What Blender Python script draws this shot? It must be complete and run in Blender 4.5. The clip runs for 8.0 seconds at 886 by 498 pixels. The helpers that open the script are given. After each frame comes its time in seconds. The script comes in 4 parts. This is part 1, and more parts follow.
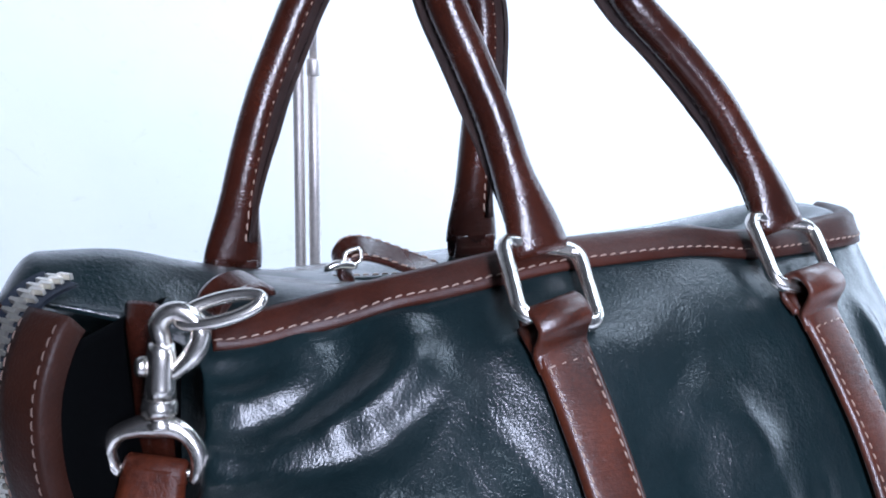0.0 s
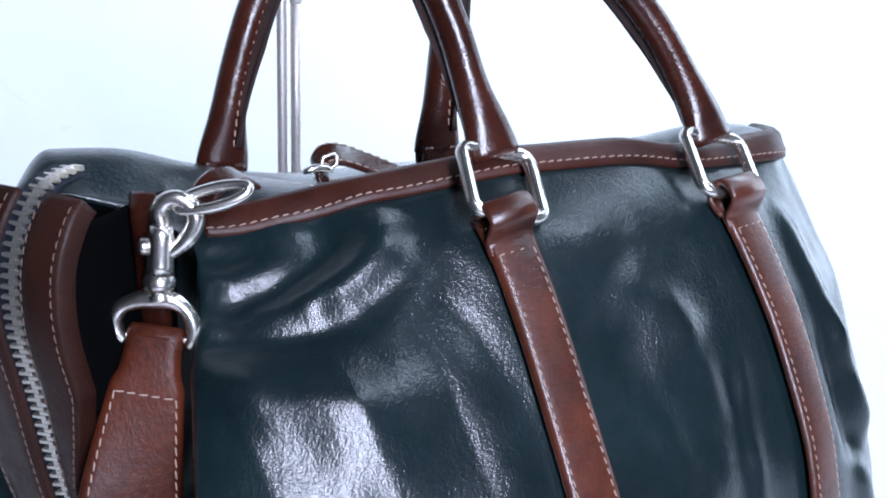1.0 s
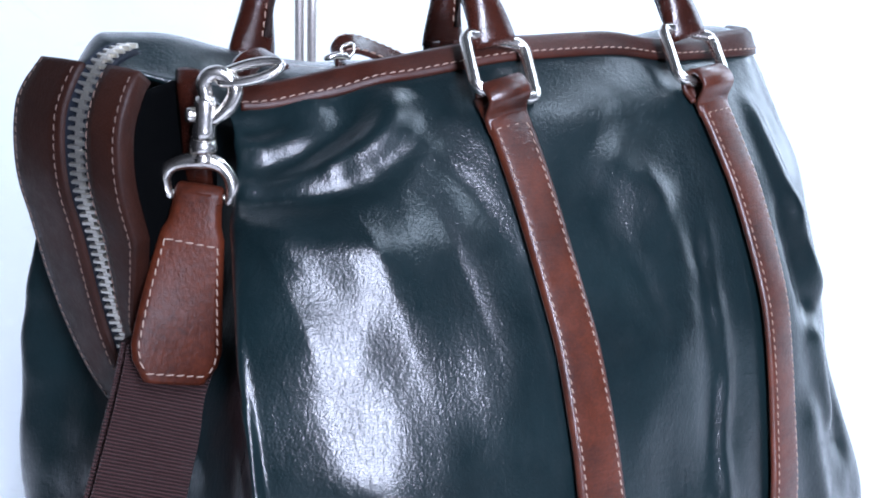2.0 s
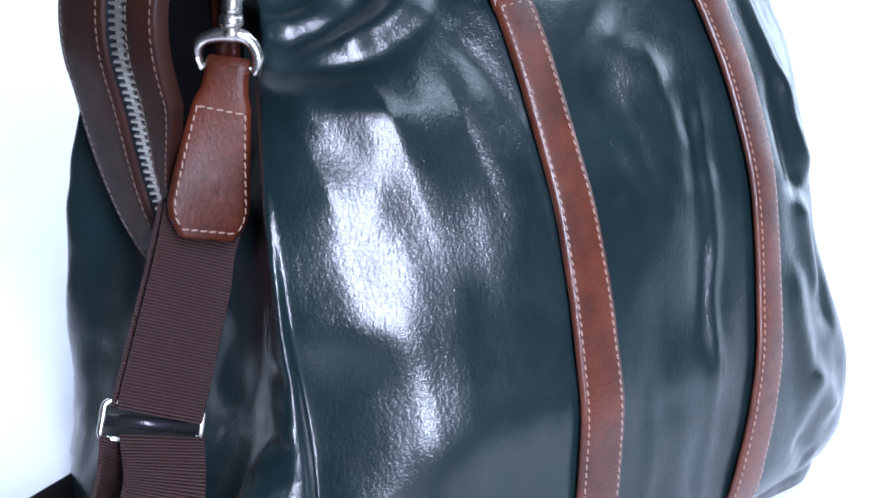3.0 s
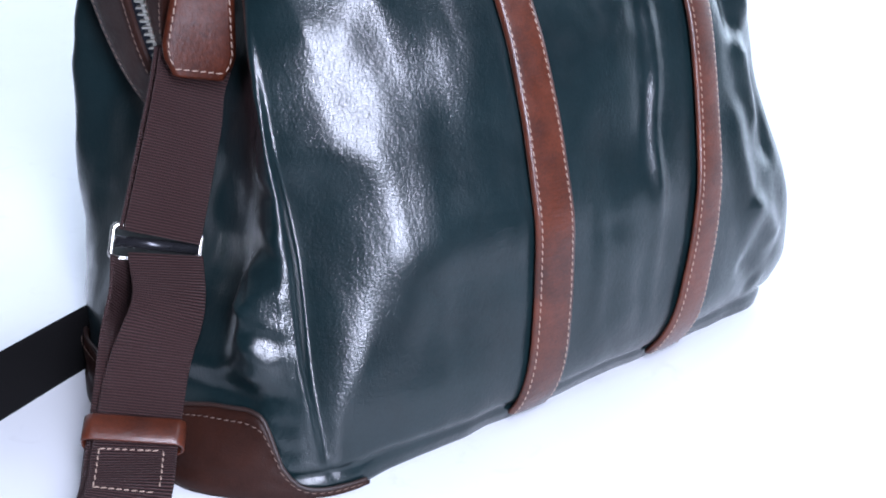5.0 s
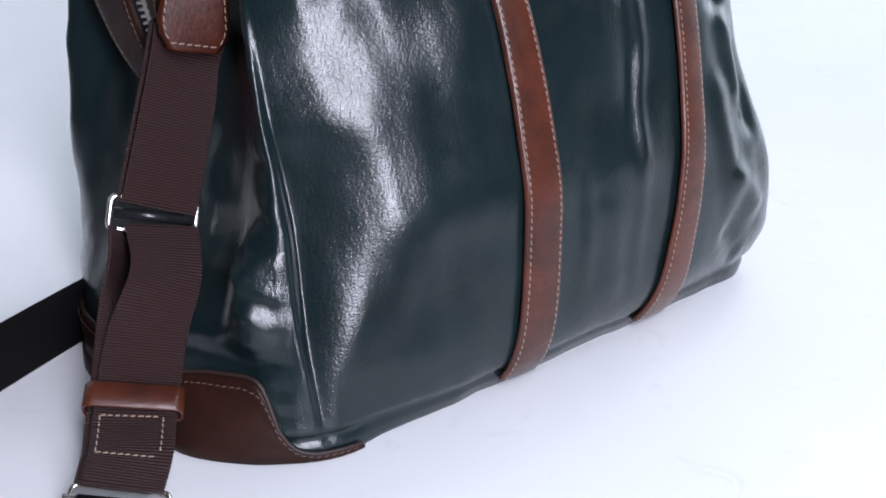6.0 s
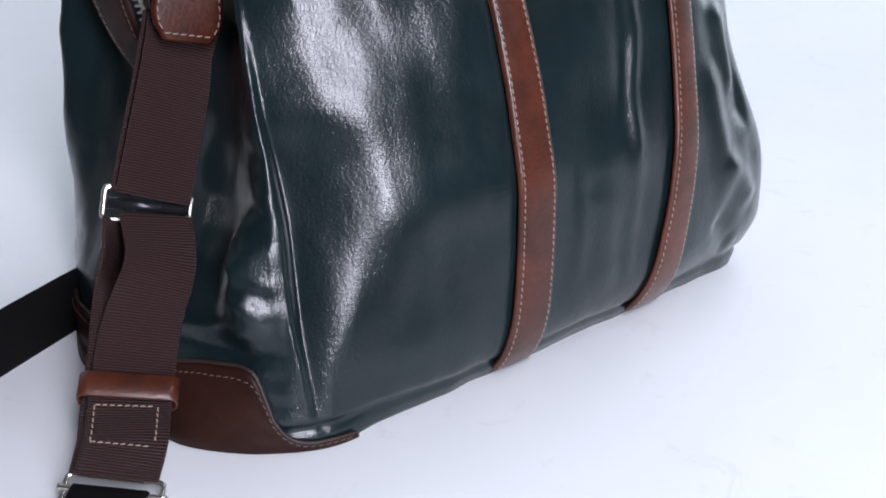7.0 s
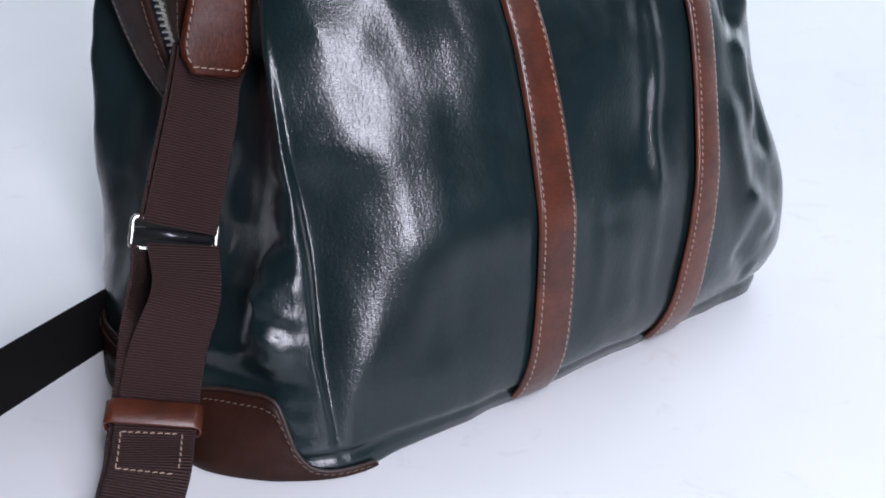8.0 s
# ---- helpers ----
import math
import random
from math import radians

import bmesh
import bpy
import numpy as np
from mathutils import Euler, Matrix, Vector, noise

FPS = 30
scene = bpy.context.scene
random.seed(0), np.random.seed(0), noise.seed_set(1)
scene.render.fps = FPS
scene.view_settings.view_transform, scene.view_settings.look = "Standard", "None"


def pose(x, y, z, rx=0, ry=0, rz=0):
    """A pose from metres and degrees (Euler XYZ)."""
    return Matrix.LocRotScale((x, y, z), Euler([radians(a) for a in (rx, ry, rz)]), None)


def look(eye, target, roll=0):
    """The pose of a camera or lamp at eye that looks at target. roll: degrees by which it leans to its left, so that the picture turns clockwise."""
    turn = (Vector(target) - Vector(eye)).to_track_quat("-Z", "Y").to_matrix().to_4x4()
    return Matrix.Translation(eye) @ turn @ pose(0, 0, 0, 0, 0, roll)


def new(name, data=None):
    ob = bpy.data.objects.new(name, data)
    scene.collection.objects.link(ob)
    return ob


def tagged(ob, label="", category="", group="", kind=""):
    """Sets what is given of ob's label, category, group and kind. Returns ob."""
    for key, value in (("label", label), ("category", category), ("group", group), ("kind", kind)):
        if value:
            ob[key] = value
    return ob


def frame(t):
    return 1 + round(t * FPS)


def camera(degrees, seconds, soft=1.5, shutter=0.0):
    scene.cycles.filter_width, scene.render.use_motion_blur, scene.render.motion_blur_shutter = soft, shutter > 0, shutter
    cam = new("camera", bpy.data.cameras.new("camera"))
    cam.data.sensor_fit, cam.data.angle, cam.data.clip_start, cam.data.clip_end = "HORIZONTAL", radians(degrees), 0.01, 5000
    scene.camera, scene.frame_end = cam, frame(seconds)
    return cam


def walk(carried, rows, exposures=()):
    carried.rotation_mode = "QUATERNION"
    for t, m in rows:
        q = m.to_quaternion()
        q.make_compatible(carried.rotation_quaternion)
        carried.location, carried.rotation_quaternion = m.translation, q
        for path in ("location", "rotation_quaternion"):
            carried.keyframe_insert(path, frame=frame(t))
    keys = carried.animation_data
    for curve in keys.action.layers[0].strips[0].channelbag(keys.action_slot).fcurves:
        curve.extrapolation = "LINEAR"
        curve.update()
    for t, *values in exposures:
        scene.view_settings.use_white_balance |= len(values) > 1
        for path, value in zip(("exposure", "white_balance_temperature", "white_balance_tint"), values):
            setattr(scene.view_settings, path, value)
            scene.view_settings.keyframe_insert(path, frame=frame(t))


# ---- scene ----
cam = camera(40.0, 8.0, soft=1.9)
PATH = [
    (0.0, look((-0.1069, -0.1871, 0.4074), (0.2107, 0.1828, 0.2964), 0.70)),
    (0.5, look((-0.1217, -0.2096, 0.4077), (0.1949, 0.1572, 0.2842), 1.16)),
    (1.0, look((-0.1397, -0.2353, 0.4051), (0.1803, 0.1251, 0.2719), 1.66)),
    (1.5, look((-0.1627, -0.2603, 0.4031), (0.1578, 0.0957, 0.2600), 1.95)),
    (1.7, look((-0.1740, -0.2716, 0.4020), (0.1450, 0.0830, 0.2521), 2.19)),
    (3.0, look((-0.2180, -0.3363, 0.3822), (0.0845, 0.0181, 0.2009), 1.81)),
    (3.5, look((-0.2279, -0.3524, 0.3753), (0.0716, -0.0026, 0.1805), 1.41)),
    (4.0, look((-0.2361, -0.3706, 0.3743), (0.0604, -0.0241, 0.1691), 1.17)),
    (4.5, look((-0.2469, -0.3911, 0.3666), (0.0469, -0.0433, 0.1598), 0.86)),
    (5.0, look((-0.2562, -0.4136, 0.3624), (0.0370, -0.0659, 0.1548), 0.19)),
    (6.5, look((-0.2738, -0.4234, 0.3587), (0.0249, -0.0849, 0.1437), 0.25)),
    (7.0, look((-0.2722, -0.4229, 0.3619), (0.0263, -0.0857, 0.1446), 0.33)),
    (7.5, look((-0.2744, -0.4195, 0.3671), (0.0227, -0.0821, 0.1484), 0.21)),
    (8.0, look((-0.2689, -0.4227, 0.3884), (0.0199, -0.0805, 0.1658), 0.62)),
]
walk(cam, PATH, exposures=[(0.0, -0.12, 5900, 10), (1.7, 0.02, 5920, 10), (3.0, 0.37, 5790, 10), (4.6, 0.37, 5830, 10), (5.2, 0.02, 6150, 10), (6.5, -0.43, 6640, 10), (8.0, -0.46, 6660, 10)])

# ---- light ----
world = bpy.data.worlds.new("studio_air")
scene.world = world
world.use_nodes = True
world.node_tree.nodes["Background"].inputs["Color"].default_value = (0.80, 0.88, 1.0, 1)
world.node_tree.nodes["Background"].inputs["Strength"].default_value = 0.25


def softbox(name, eye, target, wide, high, watts, colour=(0.77, 0.875, 1.0)):
    data = bpy.data.lights.new(name, "AREA")
    data.shape, data.size, data.size_y, data.energy, data.color = "RECTANGLE", wide, high, watts, colour
    ob = new(name, data)
    ob.matrix_world = look(eye, target)
    return ob


softbox("ceiling_softbox", (2.20, 0.40, 2.1), (1.9, 0.3, 0.0), 1.5, 1.3, 35)
softbox("backdrop_softbox", (2.8, 0.6, 2.3), (2.9, 1.7, 0.5), 2.2, 0.5, 34)
softbox("key_softbox", (-0.44, -1.30, 1.05), (-0.10, -0.20, 0.85), 0.30, 1.6, 74, (0.82, 0.84, 1.0))
softbox("right_softbox", (0.97, -0.63, 2.0), (0.50, -0.25, 0.0), 0.50, 0.50, 8)
softbox("side_softbox", (3.2, -0.35, 0.9), (0.35, 0.1, 0.2), 1.4, 1.5, 32)


# ---- materials ----
def nodes_of(name):
    mat = bpy.data.materials.new(name)
    mat.use_nodes = True
    nt = mat.node_tree
    return mat, nt, nt.nodes["Principled BSDF"]


def tex(nt, kind, scale, **inputs):
    n = nt.nodes.new(kind)
    n.inputs["Scale"].default_value = scale
    for key, value in inputs.items():
        n.inputs[key].default_value = value
    return n


def coords(nt, stretch=(1, 1, 1)):
    tc = nt.nodes.new("ShaderNodeTexCoord")
    mp = nt.nodes.new("ShaderNodeMapping")
    mp.inputs["Scale"].default_value = stretch
    nt.links.new(tc.outputs["Object"], mp.inputs["Vector"])
    return mp.outputs["Vector"]


def ramp(nt, source, stops):
    r = nt.nodes.new("ShaderNodeValToRGB")
    e = r.color_ramp.elements
    while len(e) < len(stops):
        e.new(0.5)
    for el, (p, c) in zip(e, stops):
        el.position, el.color = p, (*c, 1)
    nt.links.new(source, r.inputs["Fac"])
    return r


def bump(nt, bsdf, heights, distance=0.001):
    """Adds height outputs, each with its strength, as one chain of bumps."""
    last = None
    for out, strength, dist in heights:
        b = nt.nodes.new("ShaderNodeBump")
        b.inputs["Strength"].default_value = strength
        b.inputs["Distance"].default_value = dist
        nt.links.new(out, b.inputs["Height"])
        if last:
            nt.links.new(last, b.inputs["Normal"])
        last = b.outputs["Normal"]
    nt.links.new(last, bsdf.inputs["Normal"])
    nt.links.new(last, bsdf.inputs["Coat Normal"])


def leather(name, dark, light, rough=0.3, grain=900.0, grain_strength=0.35, coat=0.3, fine=60.0, spec=0.5, wrinkle=0.0, coat_rough=None, pebble=0.0):
    mat, nt, b = nodes_of(name)
    v = coords(nt)
    blot = tex(nt, "ShaderNodeTexNoise", fine * 0.35, Detail=6.0, Roughness=0.6)
    speck = tex(nt, "ShaderNodeTexNoise", fine * 9, Detail=4.0, Roughness=0.7)
    cell = tex(nt, "ShaderNodeTexVoronoi", grain)
    pore = tex(nt, "ShaderNodeTexNoise", grain * 0.5, Detail=5.0, Roughness=0.65)
    crease = tex(nt, "ShaderNodeTexNoise", fine * 1.6, Detail=7.0, Roughness=0.62)
    for n in (blot, speck, cell, pore, crease):
        nt.links.new(v, n.inputs["Vector"])
    mix = nt.nodes.new("ShaderNodeMath")
    mix.operation = "MULTIPLY_ADD"
    mix.inputs[1].default_value = 0.35
    nt.links.new(speck.outputs["Fac"], mix.inputs[0])
    scaled = nt.nodes.new("ShaderNodeMath")
    scaled.operation = "MULTIPLY"
    scaled.inputs[1].default_value = 0.65
    nt.links.new(blot.outputs["Fac"], scaled.inputs[0])
    nt.links.new(scaled.outputs[0], mix.inputs[2])
    col = ramp(nt, mix.outputs[0], [(0.36, dark), (0.64, light)])
    nt.links.new(col.outputs["Color"], b.inputs["Base Color"])
    rr = nt.nodes.new("ShaderNodeMapRange")
    rr.inputs["From Min"].default_value, rr.inputs["From Max"].default_value = 0.3, 0.7
    rr.inputs["To Min"].default_value, rr.inputs["To Max"].default_value = rough - 0.06, rough + 0.1
    nt.links.new(crease.outputs["Fac"], rr.inputs["Value"])
    nt.links.new(rr.outputs["Result"], b.inputs["Roughness"])
    b.inputs["Specular IOR Level"].default_value = spec
    b.inputs["Coat Weight"].default_value = coat
    b.inputs["Coat Roughness"].default_value = coat_rough or rough * 0.75
    lines = tex(nt, "ShaderNodeTexNoise", fine * 1.1, Detail=6.0, Roughness=0.6)
    nt.links.new(coords(nt, (1.0, 1.0, 5.0)), lines.inputs["Vector"])
    stretched = coords(nt, (1.0, 1.0, 0.62))
    mid = tex(nt, "ShaderNodeTexNoise", 600.0, Detail=4.0, Roughness=0.55, Distortion=0.6)
    soft = tex(nt, "ShaderNodeTexNoise", 150.0, Detail=3.0, Roughness=0.5)
    for n in (mid, soft):
        nt.links.new(stretched, n.inputs["Vector"])
    bump(nt, b, [(soft.outputs["Fac"], pebble, 0.00018), (mid.outputs["Fac"], pebble, 0.00021), (lines.outputs["Fac"], wrinkle, 0.0012), (crease.outputs["Fac"], 0.11, 0.0010), (pore.outputs["Fac"], grain_strength * 0.8, 0.0004), (cell.outputs["Distance"], grain_strength, 0.00035)])
    return mat


GREEN = leather("green_leather", (0.0030, 0.0085, 0.0100), (0.0068, 0.0160, 0.0180), rough=0.36, grain=1150, grain_strength=0.16, coat=0.80, spec=0.18, coat_rough=0.17, pebble=0.75)
BROWN = leather("brown_leather", (0.024, 0.0054, 0.0026), (0.100, 0.0230, 0.0095), rough=0.40, grain=1300, grain_strength=0.13, coat=0.60, coat_rough=0.20, fine=90, spec=0.30, wrinkle=0.22, pebble=0.15)
TAB = leather("worn_brown_leather", (0.018, 0.0040, 0.0019), (0.088, 0.0200, 0.0084), rough=0.44, grain=1300, grain_strength=0.13, coat=0.06, coat_rough=0.25, fine=45, spec=0.14, wrinkle=0.10, pebble=0.9)
DARK_BROWN = leather("dark_brown_leather", (0.012, 0.0040, 0.0026), (0.028, 0.0088, 0.0052), rough=0.48, grain=1000, grain_strength=0.25, coat=0.0, fine=80, spec=0.20, pebble=0.15)
HANDLE = leather("handle_leather", (0.017, 0.0042, 0.0025), (0.048, 0.0115, 0.0058), rough=0.22, grain=1200, grain_strength=0.18, coat=0.35, fine=70, wrinkle=0.12)
BINDING = leather("binding_leather", (0.017, 0.0044, 0.0027), (0.052, 0.0128, 0.0066), rough=0.42, grain=1200, grain_strength=0.18, coat=0.10, coat_rough=0.3, fine=70, wrinkle=0.2, spec=0.25)
EDGE = leather("cut_leather_edge", (0.016, 0.009, 0.008), (0.035, 0.017, 0.013), rough=0.5, grain=1500, coat=0.0)


def plain(name, colour, rough, metal=0.0, bumps=0.0, scale=300.0, vary=0.1):
    mat, nt, b = nodes_of(name)
    n = tex(nt, "ShaderNodeTexNoise", scale, Detail=4.0)
    nt.links.new(coords(nt), n.inputs["Vector"])
    col = ramp(nt, n.outputs["Fac"], [(0.3, tuple(c * (1 - vary) for c in colour)), (0.7, tuple(min(1, c * (1 + vary * 0.7)) for c in colour))])
    nt.links.new(col.outputs["Color"], b.inputs["Base Color"])
    b.inputs["Roughness"].default_value = rough
    b.inputs["Metallic"].default_value = metal
    if bumps:
        bump(nt, b, [(n.outputs["Fac"], bumps, 0.0004)])
    return mat


NICKEL = plain("polished_nickel", (0.92, 0.88, 0.82), 0.27, 1.0, 0.05, 200)
BRASS = plain("pale_brass_teeth", (0.78, 0.75, 0.68), 0.42, 1.0, 0.1, 900)
STEEL = plain("brushed_steel", (0.78, 0.73, 0.69), 0.55, 1.0, 0.1, 400)
THREAD = plain("cream_thread", (0.33, 0.235, 0.185), 0.8, 0.0, 0.4, 3000)
DIM_THREAD = plain("tan_thread", (0.115, 0.072, 0.055), 0.8, 0.0, 0.4, 3000)
TAPE = plain("navy_zip_tape", (0.006, 0.011, 0.021), 0.8, 0.0, 0.6, 2500)
# near-black for the zip panel backing and for painted shade in the gusset
BACKING_SHADE = plain("black_backing_and_shade", (0.0014, 0.0016, 0.0018), 0.95, 0.0, 0.2, 700)
BACKING_SHADE.node_tree.nodes["Principled BSDF"].inputs["Specular IOR Level"].default_value = 0.02
DARK_BAR = plain("black_metal_bar", (0.03, 0.03, 0.035), 0.25, 0.6)
WALL = plain("white_backdrop", (0.80, 0.82, 0.84), 0.9, 0.0, 0.1, 4.0)


def table_material():
    mat, nt, b = nodes_of("white_table_top")
    v = coords(nt)
    broad = tex(nt, "ShaderNodeTexNoise", 3.0, Detail=5.0, Roughness=0.6)
    scuff = tex(nt, "ShaderNodeTexNoise", 26.0, Detail=6.0, Roughness=0.65, Distortion=1.2)
    for n in (broad, scuff):
        nt.links.new(v, n.inputs["Vector"])
    paint = ramp(nt, broad.outputs["Fac"], [(0.3, (0.77, 0.78, 0.80)), (0.7, (0.82, 0.825, 0.84))])
    mark = ramp(nt, scuff.outputs["Fac"], [(0.60, (0, 0, 0)), (0.78, (0.35, 0.35, 0.35))])
    mix = nt.nodes.new("ShaderNodeMix")
    mix.data_type = "RGBA"
    nt.links.new(mark.outputs["Color"], mix.inputs["Factor"])
    nt.links.new(paint.outputs["Color"], mix.inputs[6])
    mix.inputs[7].default_value = (0.58, 0.56, 0.58, 1)
    nt.links.new(mix.outputs[2], b.inputs["Base Color"])
    b.inputs["Roughness"].default_value = 0.5
    bump(nt, b, [(scuff.outputs["Fac"], 0.03, 0.0006)])
    return mat


FLOOR = table_material()
PALE_WALL = plain("pale_grey_room_wall", (0.085, 0.090, 0.105), 0.9, 0.0, 0.1, 5.0)
GREY_WALL = plain("grey_room_wall", (0.025, 0.027, 0.030), 0.9, 0.0, 0.1, 5.0)


def webbing_material():
    mat, nt, b = nodes_of("brown_webbing")
    uv = nt.nodes.new("ShaderNodeUVMap")
    wave = nt.nodes.new("ShaderNodeTexWave")
    wave.wave_type, wave.bands_direction = "BANDS", "Y"
    wave.inputs["Scale"].default_value = 215.0
    wave.inputs["Distortion"].default_value = 0.9
    cross = nt.nodes.new("ShaderNodeTexWave")
    cross.wave_type, cross.bands_direction = "BANDS", "X"
    cross.inputs["Scale"].default_value = 420.0
    noi = tex(nt, "ShaderNodeTexNoise", 900, Detail=3.0)
    for n in (wave, cross, noi):
        nt.links.new(uv.outputs["UV"], n.inputs["Vector"])
    weave = tex(nt, "ShaderNodeTexNoise", 1400, Detail=2.0)
    nt.links.new(uv.outputs["UV"], weave.inputs["Vector"])
    blend = nt.nodes.new("ShaderNodeMix")
    blend.inputs["Factor"].default_value = 0.5
    nt.links.new(wave.outputs["Fac"], blend.inputs[2])
    nt.links.new(weave.outputs["Fac"], blend.inputs[3])
    col = ramp(nt, blend.outputs[0], [(0.34, (0.009, 0.0042, 0.0041)), (0.63, (0.053, 0.0245, 0.0236))])
    nt.links.new(col.outputs["Color"], b.inputs["Base Color"])
    b.inputs["Roughness"].default_value = 0.5
    b.inputs["Specular IOR Level"].default_value = 0.3
    bump(nt, b, [(wave.outputs["Fac"], 0.8, 0.0006), (cross.outputs["Fac"], 0.6, 0.0004), (noi.outputs["Fac"], 0.5, 0.0005)])
    return mat


WEB = webbing_material()
PAD = plain("black_strap_pad", (0.0040, 0.0037, 0.0040), 0.8, 0.0, 0.4, 900)
PAD.node_tree.nodes["Principled BSDF"].inputs["Specular IOR Level"].default_value = 0.1


# ---- mesh helpers ----
def mesh_ob(name, verts, faces, material, parent=None, label="", smooth=True, uvs=None):
    me = bpy.data.meshes.new(name)
    me.from_pydata([tuple(map(float, v)) for v in verts], [], faces)
    me.materials.append(material)
    if smooth:
        me.polygons.foreach_set("use_smooth", [True] * len(me.polygons))
    if uvs is not None:
        layer = me.uv_layers.new(name="UVMap")
        flat = np.empty(len(me.loops) * 2)
        idx = np.empty(len(me.loops), dtype=np.int32)
        me.loops.foreach_get("vertex_index", idx)
        flat = np.asarray(uvs)[idx].ravel()
        layer.data.foreach_set("uv", flat)
    me.update()
    ob = new(name, me)
    if parent:
        ob.parent = parent
    if label:
        ob["label"] = label
    return ob


def unit(a):
    a = np.asarray(a, float)
    return a / np.maximum(np.linalg.norm(a, axis=-1, keepdims=True), 1e-12)


def resample(points, n):
    """A smooth path of n points through the given ones."""
    p = np.asarray(points, float)
    d = np.concatenate([[0], np.cumsum(np.linalg.norm(np.diff(p, axis=0), axis=1))])
    m = np.empty_like(p)
    m[1:-1] = (p[2:] - p[:-2]) / (d[2:] - d[:-2])[:, None]
    m[0], m[-1] = (p[1] - p[0]) / (d[1] - d[0]), (p[-1] - p[-2]) / (d[-1] - d[-2])
    out = []
    for s in np.linspace(0, d[-1], n):
        i = min(np.searchsorted(d, s, side="right") - 1, len(p) - 2)
        h = d[i + 1] - d[i]
        t = (s - d[i]) / h
        out.append((2 * t**3 - 3 * t**2 + 1) * p[i] + (t**3 - 2 * t**2 + t) * h * m[i] + (3 * t**2 - 2 * t**3) * p[i + 1] + (t**3 - t**2) * h * m[i + 1])
    return np.array(out)


def grid_faces(rows, cols, closed=False, start=0):
    out = []
    for i in range(rows - 1):
        for j in range(cols if closed else cols - 1):
            a, b = start + i * cols + j, start + i * cols + (j + 1) % cols
            out.append((a, b, b + cols, a + cols))
    return out


def frames(path, up):
    """Tangent, side and normal along a path; up is one vector or one a point."""
    t = unit(np.gradient(path, axis=0))
    up = np.broadcast_to(np.asarray(up, float), path.shape)
    side = unit(np.cross(t, up))
    return t, side, unit(np.cross(side, t))


def tube_data(path, radius, n=14, up=(0.13, 0.21, 1.0), closed=False, squash=1.0):
    path = np.asarray(path, float)
    if closed:
        t = unit(np.roll(path, -1, 0) - np.roll(path, 1, 0))
        upv = np.broadcast_to(np.asarray(up, float), path.shape)
        side = unit(np.cross(t, upv))
        nor = unit(np.cross(side, t))
    else:
        t, side, nor = frames(path, up)
    r = np.broadcast_to(np.asarray(radius, float), (len(path),))[:, None, None]
    a = np.linspace(0, 2 * np.pi, n, endpoint=False)
    v = path[:, None] + r * (np.cos(a)[None, :, None] * side[:, None] + squash * np.sin(a)[None, :, None] * nor[:, None])
    rows = len(path)
    f = grid_faces(rows, n, True)
    if closed:
        f += [((rows - 1) * n + j, (rows - 1) * n + (j + 1) % n, (j + 1) % n, j) for j in range(n)]
    else:
        f += [tuple(range(n))[::-1], tuple((rows - 1) * n + j for j in range(n))]
    return v.reshape(-1, 3), f


def tube(name, path, radius, material, parent, label="", **kw):
    v, f = tube_data(path, radius, **kw)
    return mesh_ob(name, v, f, material, parent, label)


def ribbon(name, path, side, normal, half, thick, material, parent, label="", crown=0.0):
    """A strap: a rounded flat section swept along a path. half may vary along it."""
    path = np.asarray(path, float)
    side, normal = unit(np.broadcast_to(side, path.shape)), unit(np.broadcast_to(normal, path.shape))
    h = np.broadcast_to(np.asarray(half, float), (len(path),))
    e = thick * 0.45
    prof = []
    top = np.linspace(-1, 1, 9)
    for u in top:
        prof.append((u, 0, thick / 2 + crown * (1 - u * u)))
    prof = [(-1, 0, 0.15 * thick)] + [(u * 1.0, -np.sign(u) * (e if abs(u) > 0.99 else 0), z) for u, _, z in prof] + [(1, 0, 0.15 * thick)]
    prof += [(1, 0, -0.15 * thick), (1, -e, -thick / 2), (-1, e, -thick / 2), (-1, 0, -0.15 * thick)]
    v, uv = [], []
    dist = np.concatenate([[0], np.cumsum(np.linalg.norm(np.diff(path, axis=0), axis=1))])
    for i in range(len(path)):
        for u, off, z in prof:
            v.append(path[i] + side[i] * (u * h[i] + off) + normal[i] * z)
            uv.append((u * h[i] + off, dist[i]))
    m = len(prof)
    f = grid_faces(len(path), m, True) + [tuple(range(m))[::-1], tuple((len(path) - 1) * m + j for j in range(m))]
    return mesh_ob(name, v, f, material, parent, label, uvs=uv)


def stitch_data(path, normal, length=0.0027, gap=0.0013, r=0.00029):
    """Thread stitches along a path: small spindles, dipping at both ends."""
    path = np.asarray(path, float)
    normal = np.broadcast_to(np.asarray(normal, float), path.shape)
    d = np.concatenate([[0], np.cumsum(np.linalg.norm(np.diff(path, axis=0), axis=1))])
    at = lambda s, a: np.array([np.interp(s, d, a[:, k]) for k in range(3)])
    v, f = [], []
    s = 0.0
    while s + length < d[-1]:
        jit = random.uniform(-0.1, 0.1)
        p0, p1 = at(s, path), at(s + length * (1 + jit), path)
        n = unit(at(s + length / 2, normal))
        t = unit(p1 - p0)
        b = unit(np.cross(t, n)) 
        p0, p1 = p0 + b * 0.00018, p1 - b * 0.00018
        base = len(v)
        for k, (w, rise) in enumerate(((0.0, -0.5), (0.2, 0.45), (0.8, 0.45), (1.0, -0.5))):
            c = p0 + (p1 - p0) * w + n * rise * r
            rr = r * (0.55 if k in (0, 3) else 1.0)
            for q in range(6):
                a = q * math.pi / 3
                v.append(c + b * math.cos(a) * rr * 1.15 + n * math.sin(a) * rr)
        f += grid_faces(4, 6, True, base)
        s += length + gap
    return v, f


